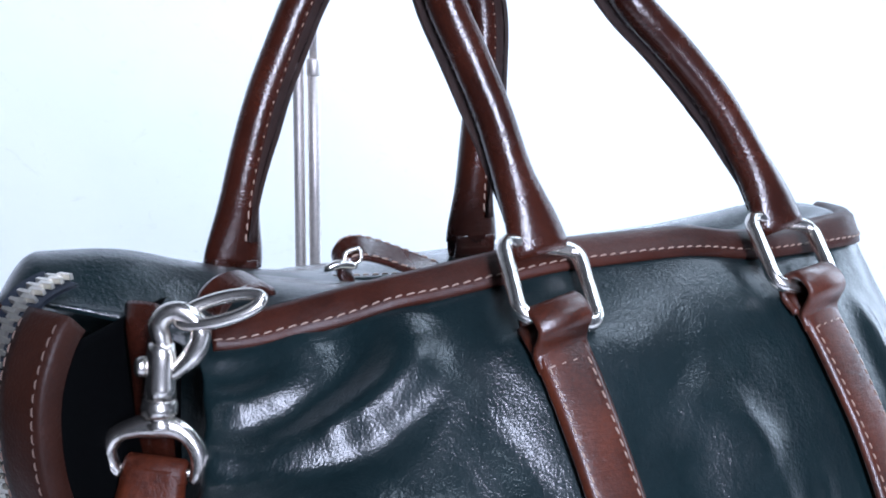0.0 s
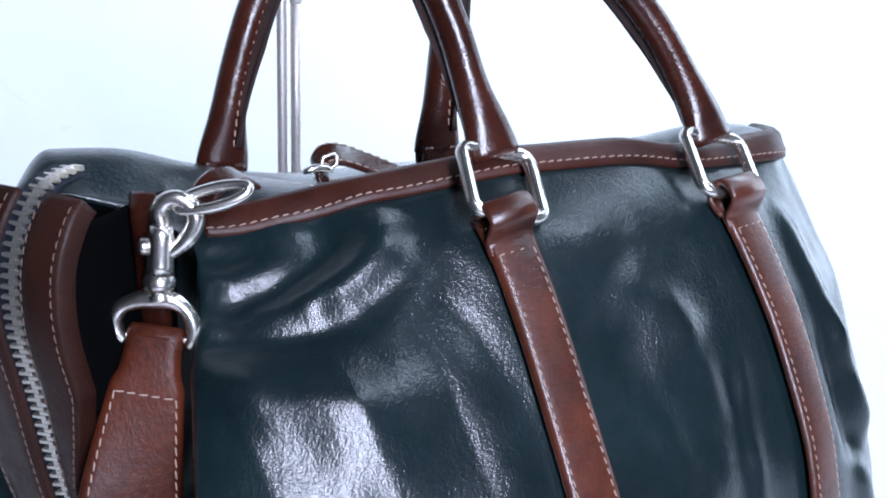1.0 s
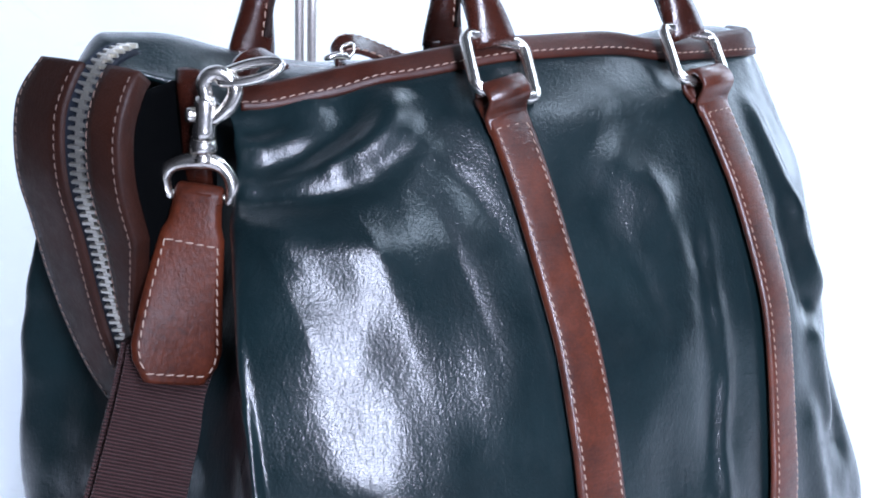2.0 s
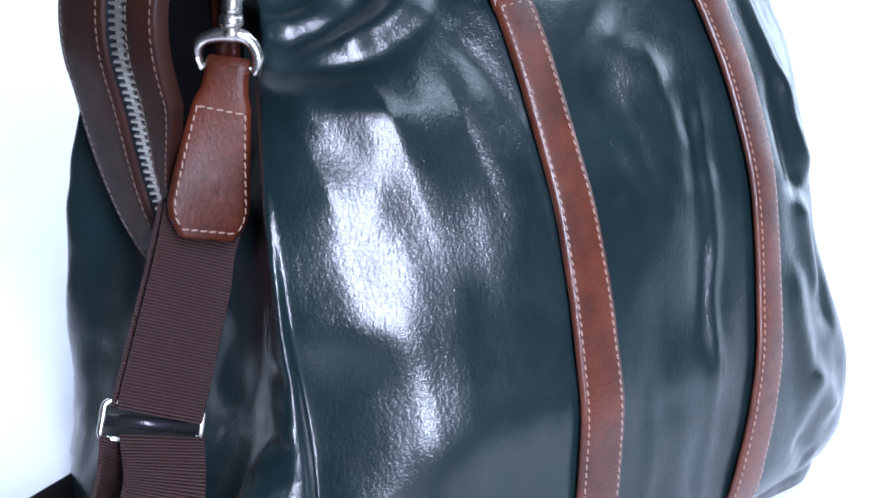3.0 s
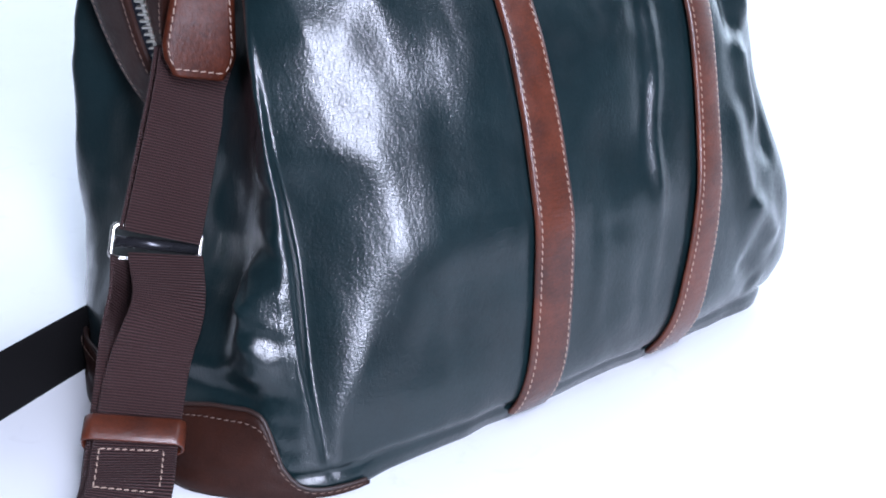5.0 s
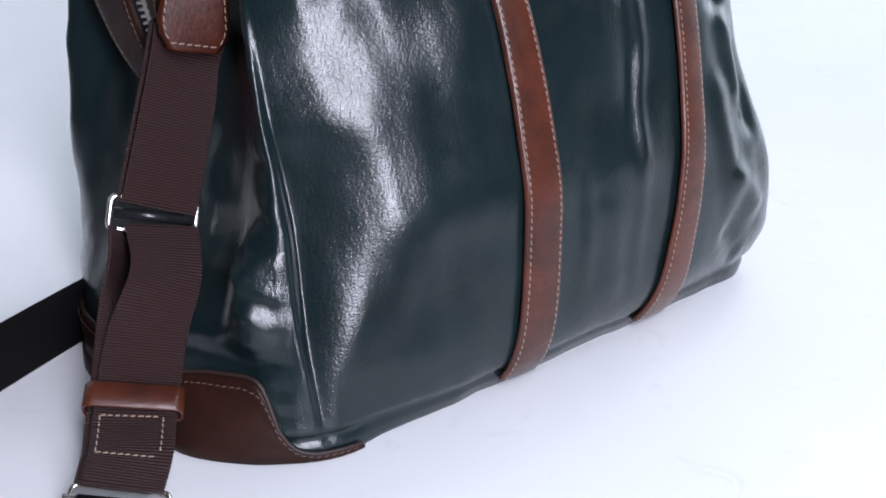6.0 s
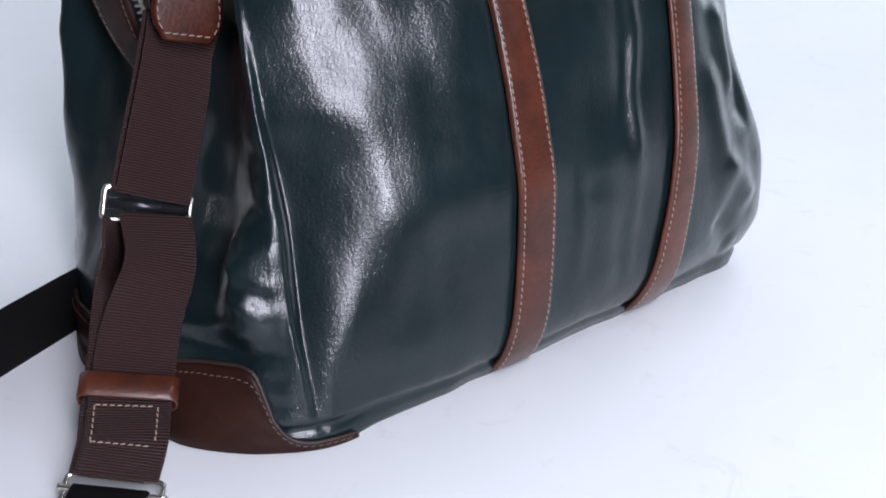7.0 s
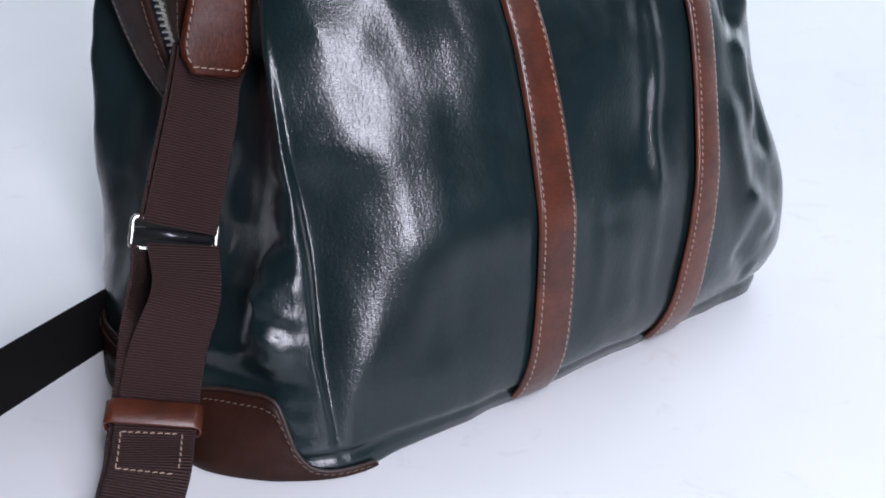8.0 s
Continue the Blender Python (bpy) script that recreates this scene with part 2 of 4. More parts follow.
def stitching(paths, parent, material=None, name="stitching", **kw):
    v, f = [], []
    for path, normal in paths:
        a, b = stitch_data(path, normal, **kw)
        f += [tuple(i + len(v) for i in q) for q in b]
        v += a
    ob = mesh_ob(name, v, f, material or THREAD, parent, "pale cream thread stitching")
    ob["kind"] = "stuff"
    return ob


# ---- the room ----
def slab(name, centre, size, material):
    bm = bmesh.new()
    bmesh.ops.create_cube(bm, size=1.0)
    for v in bm.verts:
        v.co = Vector((v.co.x * size[0], v.co.y * size[1], v.co.z * size[2])) + Vector(centre)
    me = bpy.data.meshes.new(name)
    bm.to_mesh(me)
    bm.free()
    me.materials.append(material)
    return tagged(new(name, me), kind="structure")


LEFT_EDGE = -0.30


def sweep_backdrop():
    """Table top and back wall in one curved white sheet."""
    xs = np.linspace(LEFT_EDGE, 4.2, 46)
    front = [-0.21 - 0.90 * min(max(0.0, x - 0.12), 0.9) for x in xs]
    v = [(x, y0 + (0.10 - y0) * q, 0.0) for q in np.linspace(0, 1, 8) for x, y0 in zip(xs, front)]
    prof = [(0.5, 0.0), (0.9, 0.0)] + [(0.95 + 0.75 * math.sin(a), 0.75 - 0.75 * math.cos(a)) for a in np.linspace(0, math.pi / 2, 24)] + [(1.70, 1.5), (1.70, 2.7)]
    v += [(x, y, z) for y, z in prof for x in xs]
    ob = mesh_ob("backdrop", v, grid_faces(8 + len(prof), len(xs)), FLOOR)
    solid = ob.modifiers.new("thickness", "SOLIDIFY")
    solid.thickness, solid.offset = 0.04, -1.0
    return tagged(ob, "seamless white studio sweep under and behind the bag", "backdrop", kind="structure")


sweep_backdrop()
tagged(slab("floor", (1.0, -0.3, -0.07), (6.4, 4.2, 0.04), GREY_WALL), "dark grey studio floor under the sweep", "floor")
tagged(slab("wall_right", (4.15, -0.3, 1.35), (0.1, 4.0, 2.7), WALL), "plain white studio side wall", "wall")
tagged(slab("wall_left", (-2.15, -0.3, 1.35), (0.1, 4.0, 2.7), GREY_WALL), "plain grey studio wall", "wall")
tagged(slab("wall_front", (1.0, -2.35, 1.35), (6.4, 0.1, 2.7), PALE_WALL), "plain pale grey studio wall behind the camera", "wall")
tagged(slab("ceiling", (1.0, -0.3, 2.75), (6.4, 4.2, 0.1), GREY_WALL), "plain grey studio ceiling", "ceiling")

# ---- the bag: body ----
bag = tagged(new("duffel_bag"), "dark green glossy leather duffel bag with brown leather straps and handles", "bag")

# plan of the shell at heights: corners front-left, front-right, back-left, back-right, and how far the sides swell
Z_FL = [0, 0.010, 0.06, 0.12, 0.165, 0.21, 0.26, 0.295, 0.316]
FL = [(0.028, 0.002), (0.019, 0.004), (0.0165, 0.018), (0.0165, 0.034), (0.0190, 0.054), (0.0300, 0.079), (0.053, 0.115), (0.068, 0.138), (0.080, 0.152)]
Z_FR = [0, 0.03, 0.08, 0.11, 0.15, 0.2, 0.25, 0.29, 0.316]
FR = [(0.362, -0.003), (0.379, -0.011), (0.374, -0.010), (0.365, -0.002), (0.352, 0.008), (0.347, 0.020), (0.343, 0.038), (0.335, 0.058), (0.335, 0.075)]
Z_B = [0, 0.035, 0.1, 0.17, 0.25, 0.316]
BL = [(0.046, 0.240), (0.018, 0.246), (0.002, 0.250), (0.003, 0.246), (0.009, 0.232), (0.074, 0.215)]
BR = [(0.337, 0.235), (0.352, 0.238), (0.370, 0.240), (0.372, 0.230), (0.350, 0.200), (0.340, 0.165)]
Z_F = [0, 0.006, 0.02, 0.035, 0.085, 0.11, 0.14, 0.2, 0.26, 0.295, 0.308, 0.316]
F_SWELL = [0.002, -0.005, -0.013, -0.017, -0.021, -0.026, -0.028, -0.035, -0.036, -0.033, -0.024, -0.012]
Z_S = [0, 0.045, 0.1, 0.15, 0.175, 0.2, 0.25, 0.288, 0.302, 0.309, 0.316]
L_SWELL = [-0.068, -0.026, 0.014, 0.028, 0.036, 0.040, 0.044, 0.038, 0.012, -0.042, -0.056]
R_SWELL = [0.047, 0.05, 0.040, 0.029, 0.029, 0.034, 0.045, 0.052, 0.046, 0.038, 0.030]
NF, NR, NB, NL = 280, 70, 60, 110
NU = NF + NR + NB + NL
RIM = 0.316


def key2(z, zs, pts):
    return np.array([np.interp(z, zs, [p[k] for p in pts]) for k in (0, 1)])


def contour(z):
    fl, fr, bl, br = key2(z, Z_FL, FL), key2(z, Z_FR, FR), key2(z, Z_B, BL), key2(z, Z_B, BR)
    out = []
    s = np.arange(NF) / NF
    side = fl + (fr - fl) * s[:, None]
    side[:, 1] += np.interp(z, Z_F, F_SWELL) * (1 - np.abs(2 * s - 1) ** 2.4)
    out.append(side)
    s = np.arange(NR) / NR
    side = fr + (br - fr) * s[:, None]
    side[:, 0] += np.interp(z, Z_S, R_SWELL) * (1 - (2 * s - 1) ** 2)
    out.append(side)
    s = np.arange(NB) / NB
    side = br + (bl - br) * s[:, None]
    side[:, 1] += 0.02 * (1 - (2 * s - 1) ** 2)
    out.append(side)
    s = np.arange(NL) / NL
    side = bl + (fl - bl) * s[:, None]
    side[:, 0] += np.interp(z, Z_S, L_SWELL) * (1 - np.abs(2 * s - 1) ** 3.6)
    out.append(side)
    return np.concatenate(out)


def blur_ring(a, sigma):
    k = int(sigma * 3) + 1
    w = np.exp(-0.5 * (np.arange(-k, k + 1) / sigma) ** 2)
    w /= w.sum()
    return sum(wi * np.roll(a, i, axis=-2) for wi, i in zip(w, range(-k, k + 1)))


def blur_rows(a, sigma):
    k = int(sigma * 3) + 1
    w = np.exp(-0.5 * (np.arange(-k, k + 1) / sigma) ** 2)
    w /= w.sum()
    pad = np.concatenate([np.repeat(a[:1], k, 0), a, np.repeat(a[-1:], k, 0)])
    return sum(wi * pad[i:i + len(a)] for wi, i in zip(w, range(2 * k + 1)))


NZ = 170
ZS = RIM * np.linspace(0, 1, NZ)
plan = np.array([contour(z) for z in ZS])
plan = blur_rows(blur_ring(plan, 6.0), 3.0)
shell = np.concatenate([plan, np.repeat(ZS[:, None, None], NU, 1)], axis=2)

# height of the rim along the outline
around = np.concatenate([np.interp(np.arange(NF) / NF, [0, 0.04, 0.12, 0.28, 0.42, 0.62, 0.75, 0.85, 1], [-0.021, -0.021, -0.016, -0.008, -0.002, -0.001, -0.006, -0.005, -0.004]),
                         np.linspace(-0.005, -0.016, NR), np.full(NB, -0.026), np.interp(np.linspace(0, 1, NL), [0, 0.3, 0.55, 0.8, 1], [-0.032, -0.020, -0.010, -0.008, -0.017])])
around = blur_ring(around[:, None], 8.0)[:, 0]
lift = np.clip((ZS - 0.2) / (RIM - 0.2), 0, 1)
shell[:, :, 2] += lift[:, None] ** 1.5 * around[None]


# folds of the hide on the front: (x0, z0, x1, z1, width, height) in the plane of the face
UPPER_CORNER_FOLDS = [
    (0.076, 0.2860, 0.110, 0.2905, 0.0028, 0.0018),
    (0.072, 0.2810, 0.112, 0.2880, 0.0030, -0.0030),
    (0.068, 0.2745, 0.112, 0.2890, 0.0034, 0.0042),
    (0.064, 0.2640, 0.124, 0.2905, 0.0038, -0.0046),
    (0.056, 0.2610, 0.102, 0.2735, 0.0040, 0.0044),
    (0.092, 0.2695, 0.140, 0.2965, 0.0044, 0.0044),
    (0.098, 0.2630, 0.140, 0.2880, 0.0042, -0.0032),
    (0.104, 0.2630, 0.138, 0.2850, 0.0060, 0.0026),
    (0.146, 0.2950, 0.158, 0.2700, 0.0034, 0.0020),
    (0.138, 0.2750, 0.150, 0.2300, 0.0050, -0.0020),
    (0.133, 0.2550, 0.128, 0.1700, 0.0090, 0.0014),
]
LOWER_CORNER_FOLDS = [
    (0.058, 0.2540, 0.104, 0.2655, 0.0038, -0.0030),
    (0.056, 0.2500, 0.110, 0.2660, 0.0060, 0.0022),
    (0.058, 0.2400, 0.105, 0.2440, 0.0060, 0.0030),
]
MIDDLE_FOLDS = [
    (0.247, 0.2450, 0.241, 0.1750, 0.0036, 0.0015),
    (0.242, 0.1850, 0.234, 0.1000, 0.0034, 0.0025),
    (0.238, 0.2450, 0.230, 0.1300, 0.0060, -0.0020),
    (0.202, 0.2750, 0.226, 0.2450, 0.0090, 0.0022),
    (0.196, 0.2550, 0.206, 0.2000, 0.0100, -0.0020),
    (0.205, 0.1000, 0.212, 0.0350, 0.0120, 0.0020),
    (0.236, 0.1150, 0.229, 0.0300, 0.0044, 0.0010),
    (0.216, 0.0900, 0.207, 0.0200, 0.0060, 0.0006),
    (0.196, 0.1150, 0.186, 0.0400, 0.0040, 0.0009),
    (0.222, 0.2700, 0.234, 0.2100, 0.0040, 0.0008),
    (0.205, 0.2500, 0.218, 0.1800, 0.0040, 0.0006),
]
END_FOLDS = [
    (0.305, 0.2900, 0.318, 0.2200, 0.0050, 0.0036),
    (0.314, 0.2480, 0.334, 0.1850, 0.0050, 0.0042),
    (0.304, 0.2450, 0.322, 0.1750, 0.0055, -0.0036),
    (0.320, 0.1900, 0.334, 0.1200, 0.0060, 0.0040),
    (0.334, 0.1700, 0.348, 0.1000, 0.0060, -0.0034),
    (0.308, 0.1500, 0.322, 0.0600, 0.0070, 0.0030),
    (0.322, 0.0900, 0.352, 0.0500, 0.0060, 0.0034),
    (0.312, 0.0500, 0.340, 0.0250, 0.0060, -0.0025),
]


def ridge(x, z, fold):
    x0, z0, x1, z1, w, h = fold
    dx, dz = x1 - x0, z1 - z0
    ln = math.hypot(dx, dz)
    along = ((x - x0) * dx + (z - z0) * dz) / ln
    across = (-(x - x0) * dz + (z - z0) * dx) / ln
    across = across + 0.0016 * np.sin(along * 75 + x0 * 200)
    body = np.clip(1 - np.maximum(0, np.abs(along / ln - 0.5) * 2 - 0.55) / 0.6, 0, 1)
    return h * np.exp(-0.5 * (across / w) ** 2) * body * body * (3 - 2 * body)


def normals_of(g):
    du = np.roll(g, -1, 1) - np.roll(g, 1, 1)
    dv = np.gradient(g, axis=0)
    return unit(np.cross(du, dv))


SMOOTH = shell.copy()
nor = normals_of(shell)
X, Y, Z = shell[..., 0], shell[..., 1], shell[..., 2]
push = np.zeros(X.shape)
on_front = np.zeros(NU)
on_front[:NF] = 1
on_front = blur_ring(on_front[:, None], 5.0)[:, 0][None]
# winding crest of the loose hide beside the corner: it steps up from the corner side
crest = np.interp(Z, [0.0, 0.0375, 0.06, 0.0876, 0.10, 0.125, 0.15, 0.165, 0.18, 0.20, 0.215, 0.235, 0.26], [0.026, 0.034, 0.046, 0.059, 0.066, 0.078, 0.076, 0.066, 0.058, 0.053, 0.053, 0.057, 0.064])
crest = blur_rows(crest, 5.0) + 0.0012 * np.sin(Z * 95 + 1.0)
seam_x = shell[:, 4:5, 0]
reach = crest - seam_x
part_way = (X - seam_x) / np.maximum(reach, 0.004)
dip = -0.14 * np.log1p(np.exp((1 - np.clip(part_way, -1, 3)) / 0.14)) / (1 + np.exp(-(part_way + 0.01) / 0.03))
depth = np.minimum(0.0220, 0.43 * np.maximum(reach, 0)) * np.interp(Z, [0.0, 0.03, 0.08, 0.13, 0.16, 0.20, 0.24], [0.2, 0.9, 1.0, 0.95, 0.8, 0.45, 0.0])
push += blur_rows(dip * depth, 3.0) * on_front
swag = np.clip((Z - 0.185) / 0.055, 0, 1) * np.clip((0.266 - Z) / 0.024, 0, 1)
swag = swag * swag * (3 - 2 * swag) * np.clip((X - 0.040) / 0.02, 0, 1) * np.clip((0.125 - X) / 0.03, 0, 1)
push += 0.0075 * swag * on_front
for fold in UPPER_CORNER_FOLDS + LOWER_CORNER_FOLDS + MIDDLE_FOLDS + END_FOLDS:
    push += ridge(X, Z, fold) * on_front
# broad uneven swelling and small crumples everywhere
rough_field = np.zeros(X.shape)
for i in range(NZ):
    for j in range(NU):
        p = Vector(shell[i, j])
        rough_field[i, j] = 0.0018 * noise.noise(p * 22) + 0.0007 * noise.noise(Vector((p.x * 60, p.y * 60, p.z * 24)) + Vector((3, 1, 7)))
under = np.exp(-0.5 * ((X - 0.158) / 0.015) ** 2) + np.exp(-0.5 * ((X - 0.276) / 0.015) ** 2)
calm = 1 - 0.8 * np.clip(under, 0, 1) * on_front
push = (push + rough_field) * calm
# ends: crumpled gusset
sideways = 1 - on_front
crumple = np.zeros(X.shape)
for i in range(NZ):
    for j in range(NF - 10, NU):
        p = Vector(shell[i, j])
        crumple[i, j] = 0.0016 * noise.noise(Vector((p.x * 14, p.y * 18, p.z * 26)) + Vector((9, 2, 4))) + 0.0008 * noise.noise(p * 60)
push += crumple * sideways
# swollen edge behind the seam where the front panel meets the gusset
u_pos = np.arange(NU)
wander = 1.6 * np.sin(ZS * 70) + 1.1 * np.sin(ZS * 167 + 1.3)
welt = np.exp(-0.5 * ((((u_pos[None] - NU + 7 - wander[:, None]) + NU // 2) % NU - NU // 2) / 4.5) ** 2)
fade = np.clip(1 - np.abs(ZS - 0.105) / 0.11, 0, 1)[:, None] ** 0.5
push += (0.0012 + 0.0009 * np.sin(ZS * 210) + 0.0005 * np.sin(ZS * 470))[:, None] * welt * fade
# bunched hide low on the end, beside the seam
bunch = np.exp(-0.5 * ((Z - 0.086) / 0.018) ** 2) * np.exp(-0.5 * ((u_pos[None] - (NU - 11)) / 4.6) ** 2)
for i in range(8, 100):
    for j in range(NU - 60, NU):
        p = Vector(shell[i, j])
        push[i, j] += bunch[i, j] * (0.0165 + 0.0080 * noise.noise(p * 70) + 0.0024 * noise.noise(p * 140))
# sagging shelf of hide over the corner patch
shelf = np.clip((u_pos[None] - (NU - 55)) / 15, 0, 1) * np.clip((NU - 4 - u_pos[None]) / 8, 0, 1)
push += shelf * (0.0036 * np.exp(-0.5 * ((Z - 0.064 + 0.0003 * (NU - u_pos[None])) / 0.006) ** 2) - 0.0036 * np.exp(-0.5 * ((Z - 0.051 + 0.0003 * (NU - u_pos[None])) / 0.005) ** 2))
# hem seam just over the ground
hem = np.exp(-0.5 * ((ZS - 0.011) / 0.0022) ** 2)[:, None]
push -= 0.0022 * hem
shell = shell + nor * push[..., None]

# top: from the rim inwards to the middle line, sagging
NT = 26
MID_X = [0.03, 0.07, 0.11, 0.16, 0.25, 0.31, 0.36]
MID_Z = [0.317, 0.316, 0.303, 0.293, 0.291, 0.298, 0.311]
top_rows = []
edge = shell[-1]
mid_x = np.clip(edge[:, 0], 0.045, 0.345)
mid_y = 0.190 - 0.26 * (mid_x - 0.06)
mid = np.stack([mid_x, mid_y, np.interp(mid_x, MID_X, MID_Z)], 1)
for k in range(1, NT + 1):
    q = k / NT
    row = edge + (mid - edge) * q
    zq = edge[:, 2] + (mid[:, 2] - edge[:, 2]) * (q * q * (3 - 2 * q)) 
    row[:, 2] = zq + 0.003 * math.sin(math.pi * q) * (1 - on_front[0])
    top_rows.append(row)
low = shell[0].copy()
low_mid = low.copy()
low_mid[:, :2] = low[:, :2].mean(0) + (low[:, :2] - low[:, :2].mean(0)) * 0.8
low_mid[:, 2] = 0.0
all_rows = np.concatenate([low_mid[None], shell, np.array(top_rows)])
# soft shoulder at the end of the top
keep = np.clip((all_rows[..., 2] - 0.283) / 0.012, 0, 1) * np.clip((0.105 - all_rows[..., 0]) / 0.03, 0, 1) * np.clip((all_rows[..., 1] - 0.165) / 0.02, 0, 1)
for _ in range(40):
    mean = all_rows.copy()
    mean[1:-1] = (all_rows[2:] + all_rows[:-2]) / 2
    mean = (mean + (np.roll(all_rows, 1, 1) + np.roll(all_rows, -1, 1)) / 2) / 2
    all_rows = all_rows + (mean - all_rows) * keep[..., None] * 0.7
body_faces = grid_faces(len(all_rows), NU, True) + [tuple(range(NU))[::-1]]
body = mesh_ob("body", all_rows.reshape(-1, 3), body_faces, GREEN, bag, "glossy dark green creased leather shell")


def on_shell(x, z, grid=None):
    """The place and outward normal of the front at x and height z."""
    g = SMOOTH if grid is None else grid
    i = np.clip(np.searchsorted(ZS, z), 1, NZ - 1)
    w = (z - ZS[i - 1]) / (ZS[i] - ZS[i - 1])
    row = g[i - 1, 8:NF - 8] * (1 - w) + g[i, 8:NF - 8] * w
    nrow = nor[i - 1, 8:NF - 8] * (1 - w) + nor[i, 8:NF - 8] * w
    p = np.array([np.interp(x, row[:, 0], row[:, k]) for k in range(3)])
    n = np.array([np.interp(x, row[:, 0], nrow[:, k]) for k in range(3)])
    return p, unit(n)


# ---- rim binding ----
j0, j1 = 4, NF + 30
rim_path, rim_nor = [], []
for j in range(j0, j1, 2):
    rim_path.append(shell[-1, j])
    rim_nor.append(nor[-5, j])
rim_path, rim_nor = np.array(rim_path), unit(np.array(rim_nor))
rim_path = blur_rows(rim_path, 2.0)
down = np.array([shell[-9, j] - shell[-1, j] for j in range(j0, j1, 2)])
down = unit(blur_rows(down, 3.0))
out = unit(rim_nor - (rim_nor * down).sum(1, keepdims=True) * down)
prof = [(0.0108, 0.0000), (0.0108, 0.0016), (0.008, 0.0024), (0.004, 0.0028), (0.000, 0.0032), (-0.0030, 0.0018), (-0.0040, -0.0012), (-0.0028, -0.0045), (0.002, -0.0060), (0.008, -0.0056)]
v = []
for p, d, o in zip(rim_path, down, out):
    for a, b in prof:
        v.append(p + d * a + o * b)
m = len(prof)
rim = mesh_ob("rim_binding", v, grid_faces(len(rim_path), m, True) + [tuple(range(m))[::-1], tuple((len(rim_path) - 1) * m + j for j in range(m))], BINDING, bag, "brown leather binding along the top edge")
stitching([(rim_path + down * 0.0080 + out * 0.0025, out)], rim)

# ---- front straps ----
def front_strap(zk, xk, hk, z_top=0.300):
    """A strap sewn down the front: its middle and half width at the heights zk."""
    zz = np.concatenate([np.linspace(z_top, 0.02, 60), np.linspace(0.016, 0.0055, 6)])
    xs = blur_rows(np.interp(zz, zk, xk)[:, None], 4.0)[:, 0]
    half = blur_rows(np.interp(zz, zk, hk)[:, None], 4.0)[:, 0]
    centre, nn = [], []
    for x, z in zip(xs, zz):
        p, n = on_shell(x, max(z, 0.0))
        centre.append(p)
        nn.append(n)
    centre, nn = np.array(centre), unit(blur_rows(np.array(nn), 2.0))
    centre = blur_rows(centre, 1.2)
    t = unit(np.gradient(centre, axis=0))
    sd = unit(np.cross(nn, t))
    sd = sd * np.sign(sd[:, :1])
    # bow of the face across the strap
    path = centre + nn * np.interp(zz, [0.0, 0.012, 0.045], [0.0008, 0.0016, 0.0032])[:, None]
    strap = ribbon("strap", path, sd, nn, half, 0.0036, BROWN, bag, "brown leather strap sewn down the front", crown=0.0006)
    inset = (half - 0.0028)[:, None]
    up = nn * 0.0020
    rows = [(path + sd * inset + up, nn), (path - sd * inset + up, nn)]
    k = 3
    cross = np.array([path[k] + up[k] + sd[k] * inset[k] * q for q in np.linspace(-1, 1, 8)])
    rows = [(r[k:], n[k:]) for r, n in rows] + [(cross, nn[k])]
    stitching(rows, strap)
    return path, sd, nn


strap_a = front_strap([0.008, 0.027, 0.05, 0.085, 0.12, 0.165, 0.20, 0.22, 0.245, 0.27, 0.295], [0.1490, 0.1505, 0.1560, 0.1592, 0.1605, 0.1603, 0.1592, 0.1600, 0.1626, 0.1650, 0.1685],
                      [0.0145, 0.0132, 0.0128, 0.0128, 0.0125, 0.0115, 0.0106, 0.0101, 0.0098, 0.0098, 0.0099])
strap_b = front_strap([0.008, 0.02, 0.045, 0.073, 0.106, 0.15, 0.20, 0.24, 0.27, 0.292], [0.2575, 0.2590, 0.2640, 0.2705, 0.2760, 0.2802, 0.2796, 0.2786, 0.2762, 0.2748],
                      [0.0150, 0.0138, 0.0115, 0.0110, 0.0110, 0.0102, 0.0103, 0.0105, 0.0105, 0.0107])


# ---- rings that join straps and handles ----
def rounded_loop(centre, across, along, w, h, corner, n=10):
    pts = []
    for sx, sy, a0 in ((1, 1, 0), (-1, 1, 90), (-1, -1, 180), (1, -1, 270)):
        for k in range(n + 1):
            a = radians(a0 + 90 * k / n)
            pts.append(centre + across * (sx * (w - corner) + corner * math.cos(a)) + along * (sy * (h - corner) + corner * math.sin(a)))
    return np.array(pts)


def ring(low, high, across, half_w, r=0.0021):
    low, high = np.array(low), np.array(high)
    along = unit(high - low)
    across = unit(np.array(across) - along * np.dot(across, along))
    pts = rounded_loop((low + high) / 2, across, along, half_w, np.linalg.norm(high - low) / 2, 0.0045)
    face = unit(np.cross(across, along))
    return tube("ring", pts, r, NICKEL, bag, "polished nickel rectangular ring", n=12, up=face, closed=True)


LOWS = ((0.1680, 0.0745, 0.2985), (0.2715, 0.0505, 0.2975))
ring(LOWS[0], (0.1785, 0.0950, 0.3180), (1, -0.08, 0), 0.0148, 0.0027)
ring(LOWS[1], (0.2815, 0.0710, 0.3175), (1, -0.08, 0), 0.0148, 0.0027)
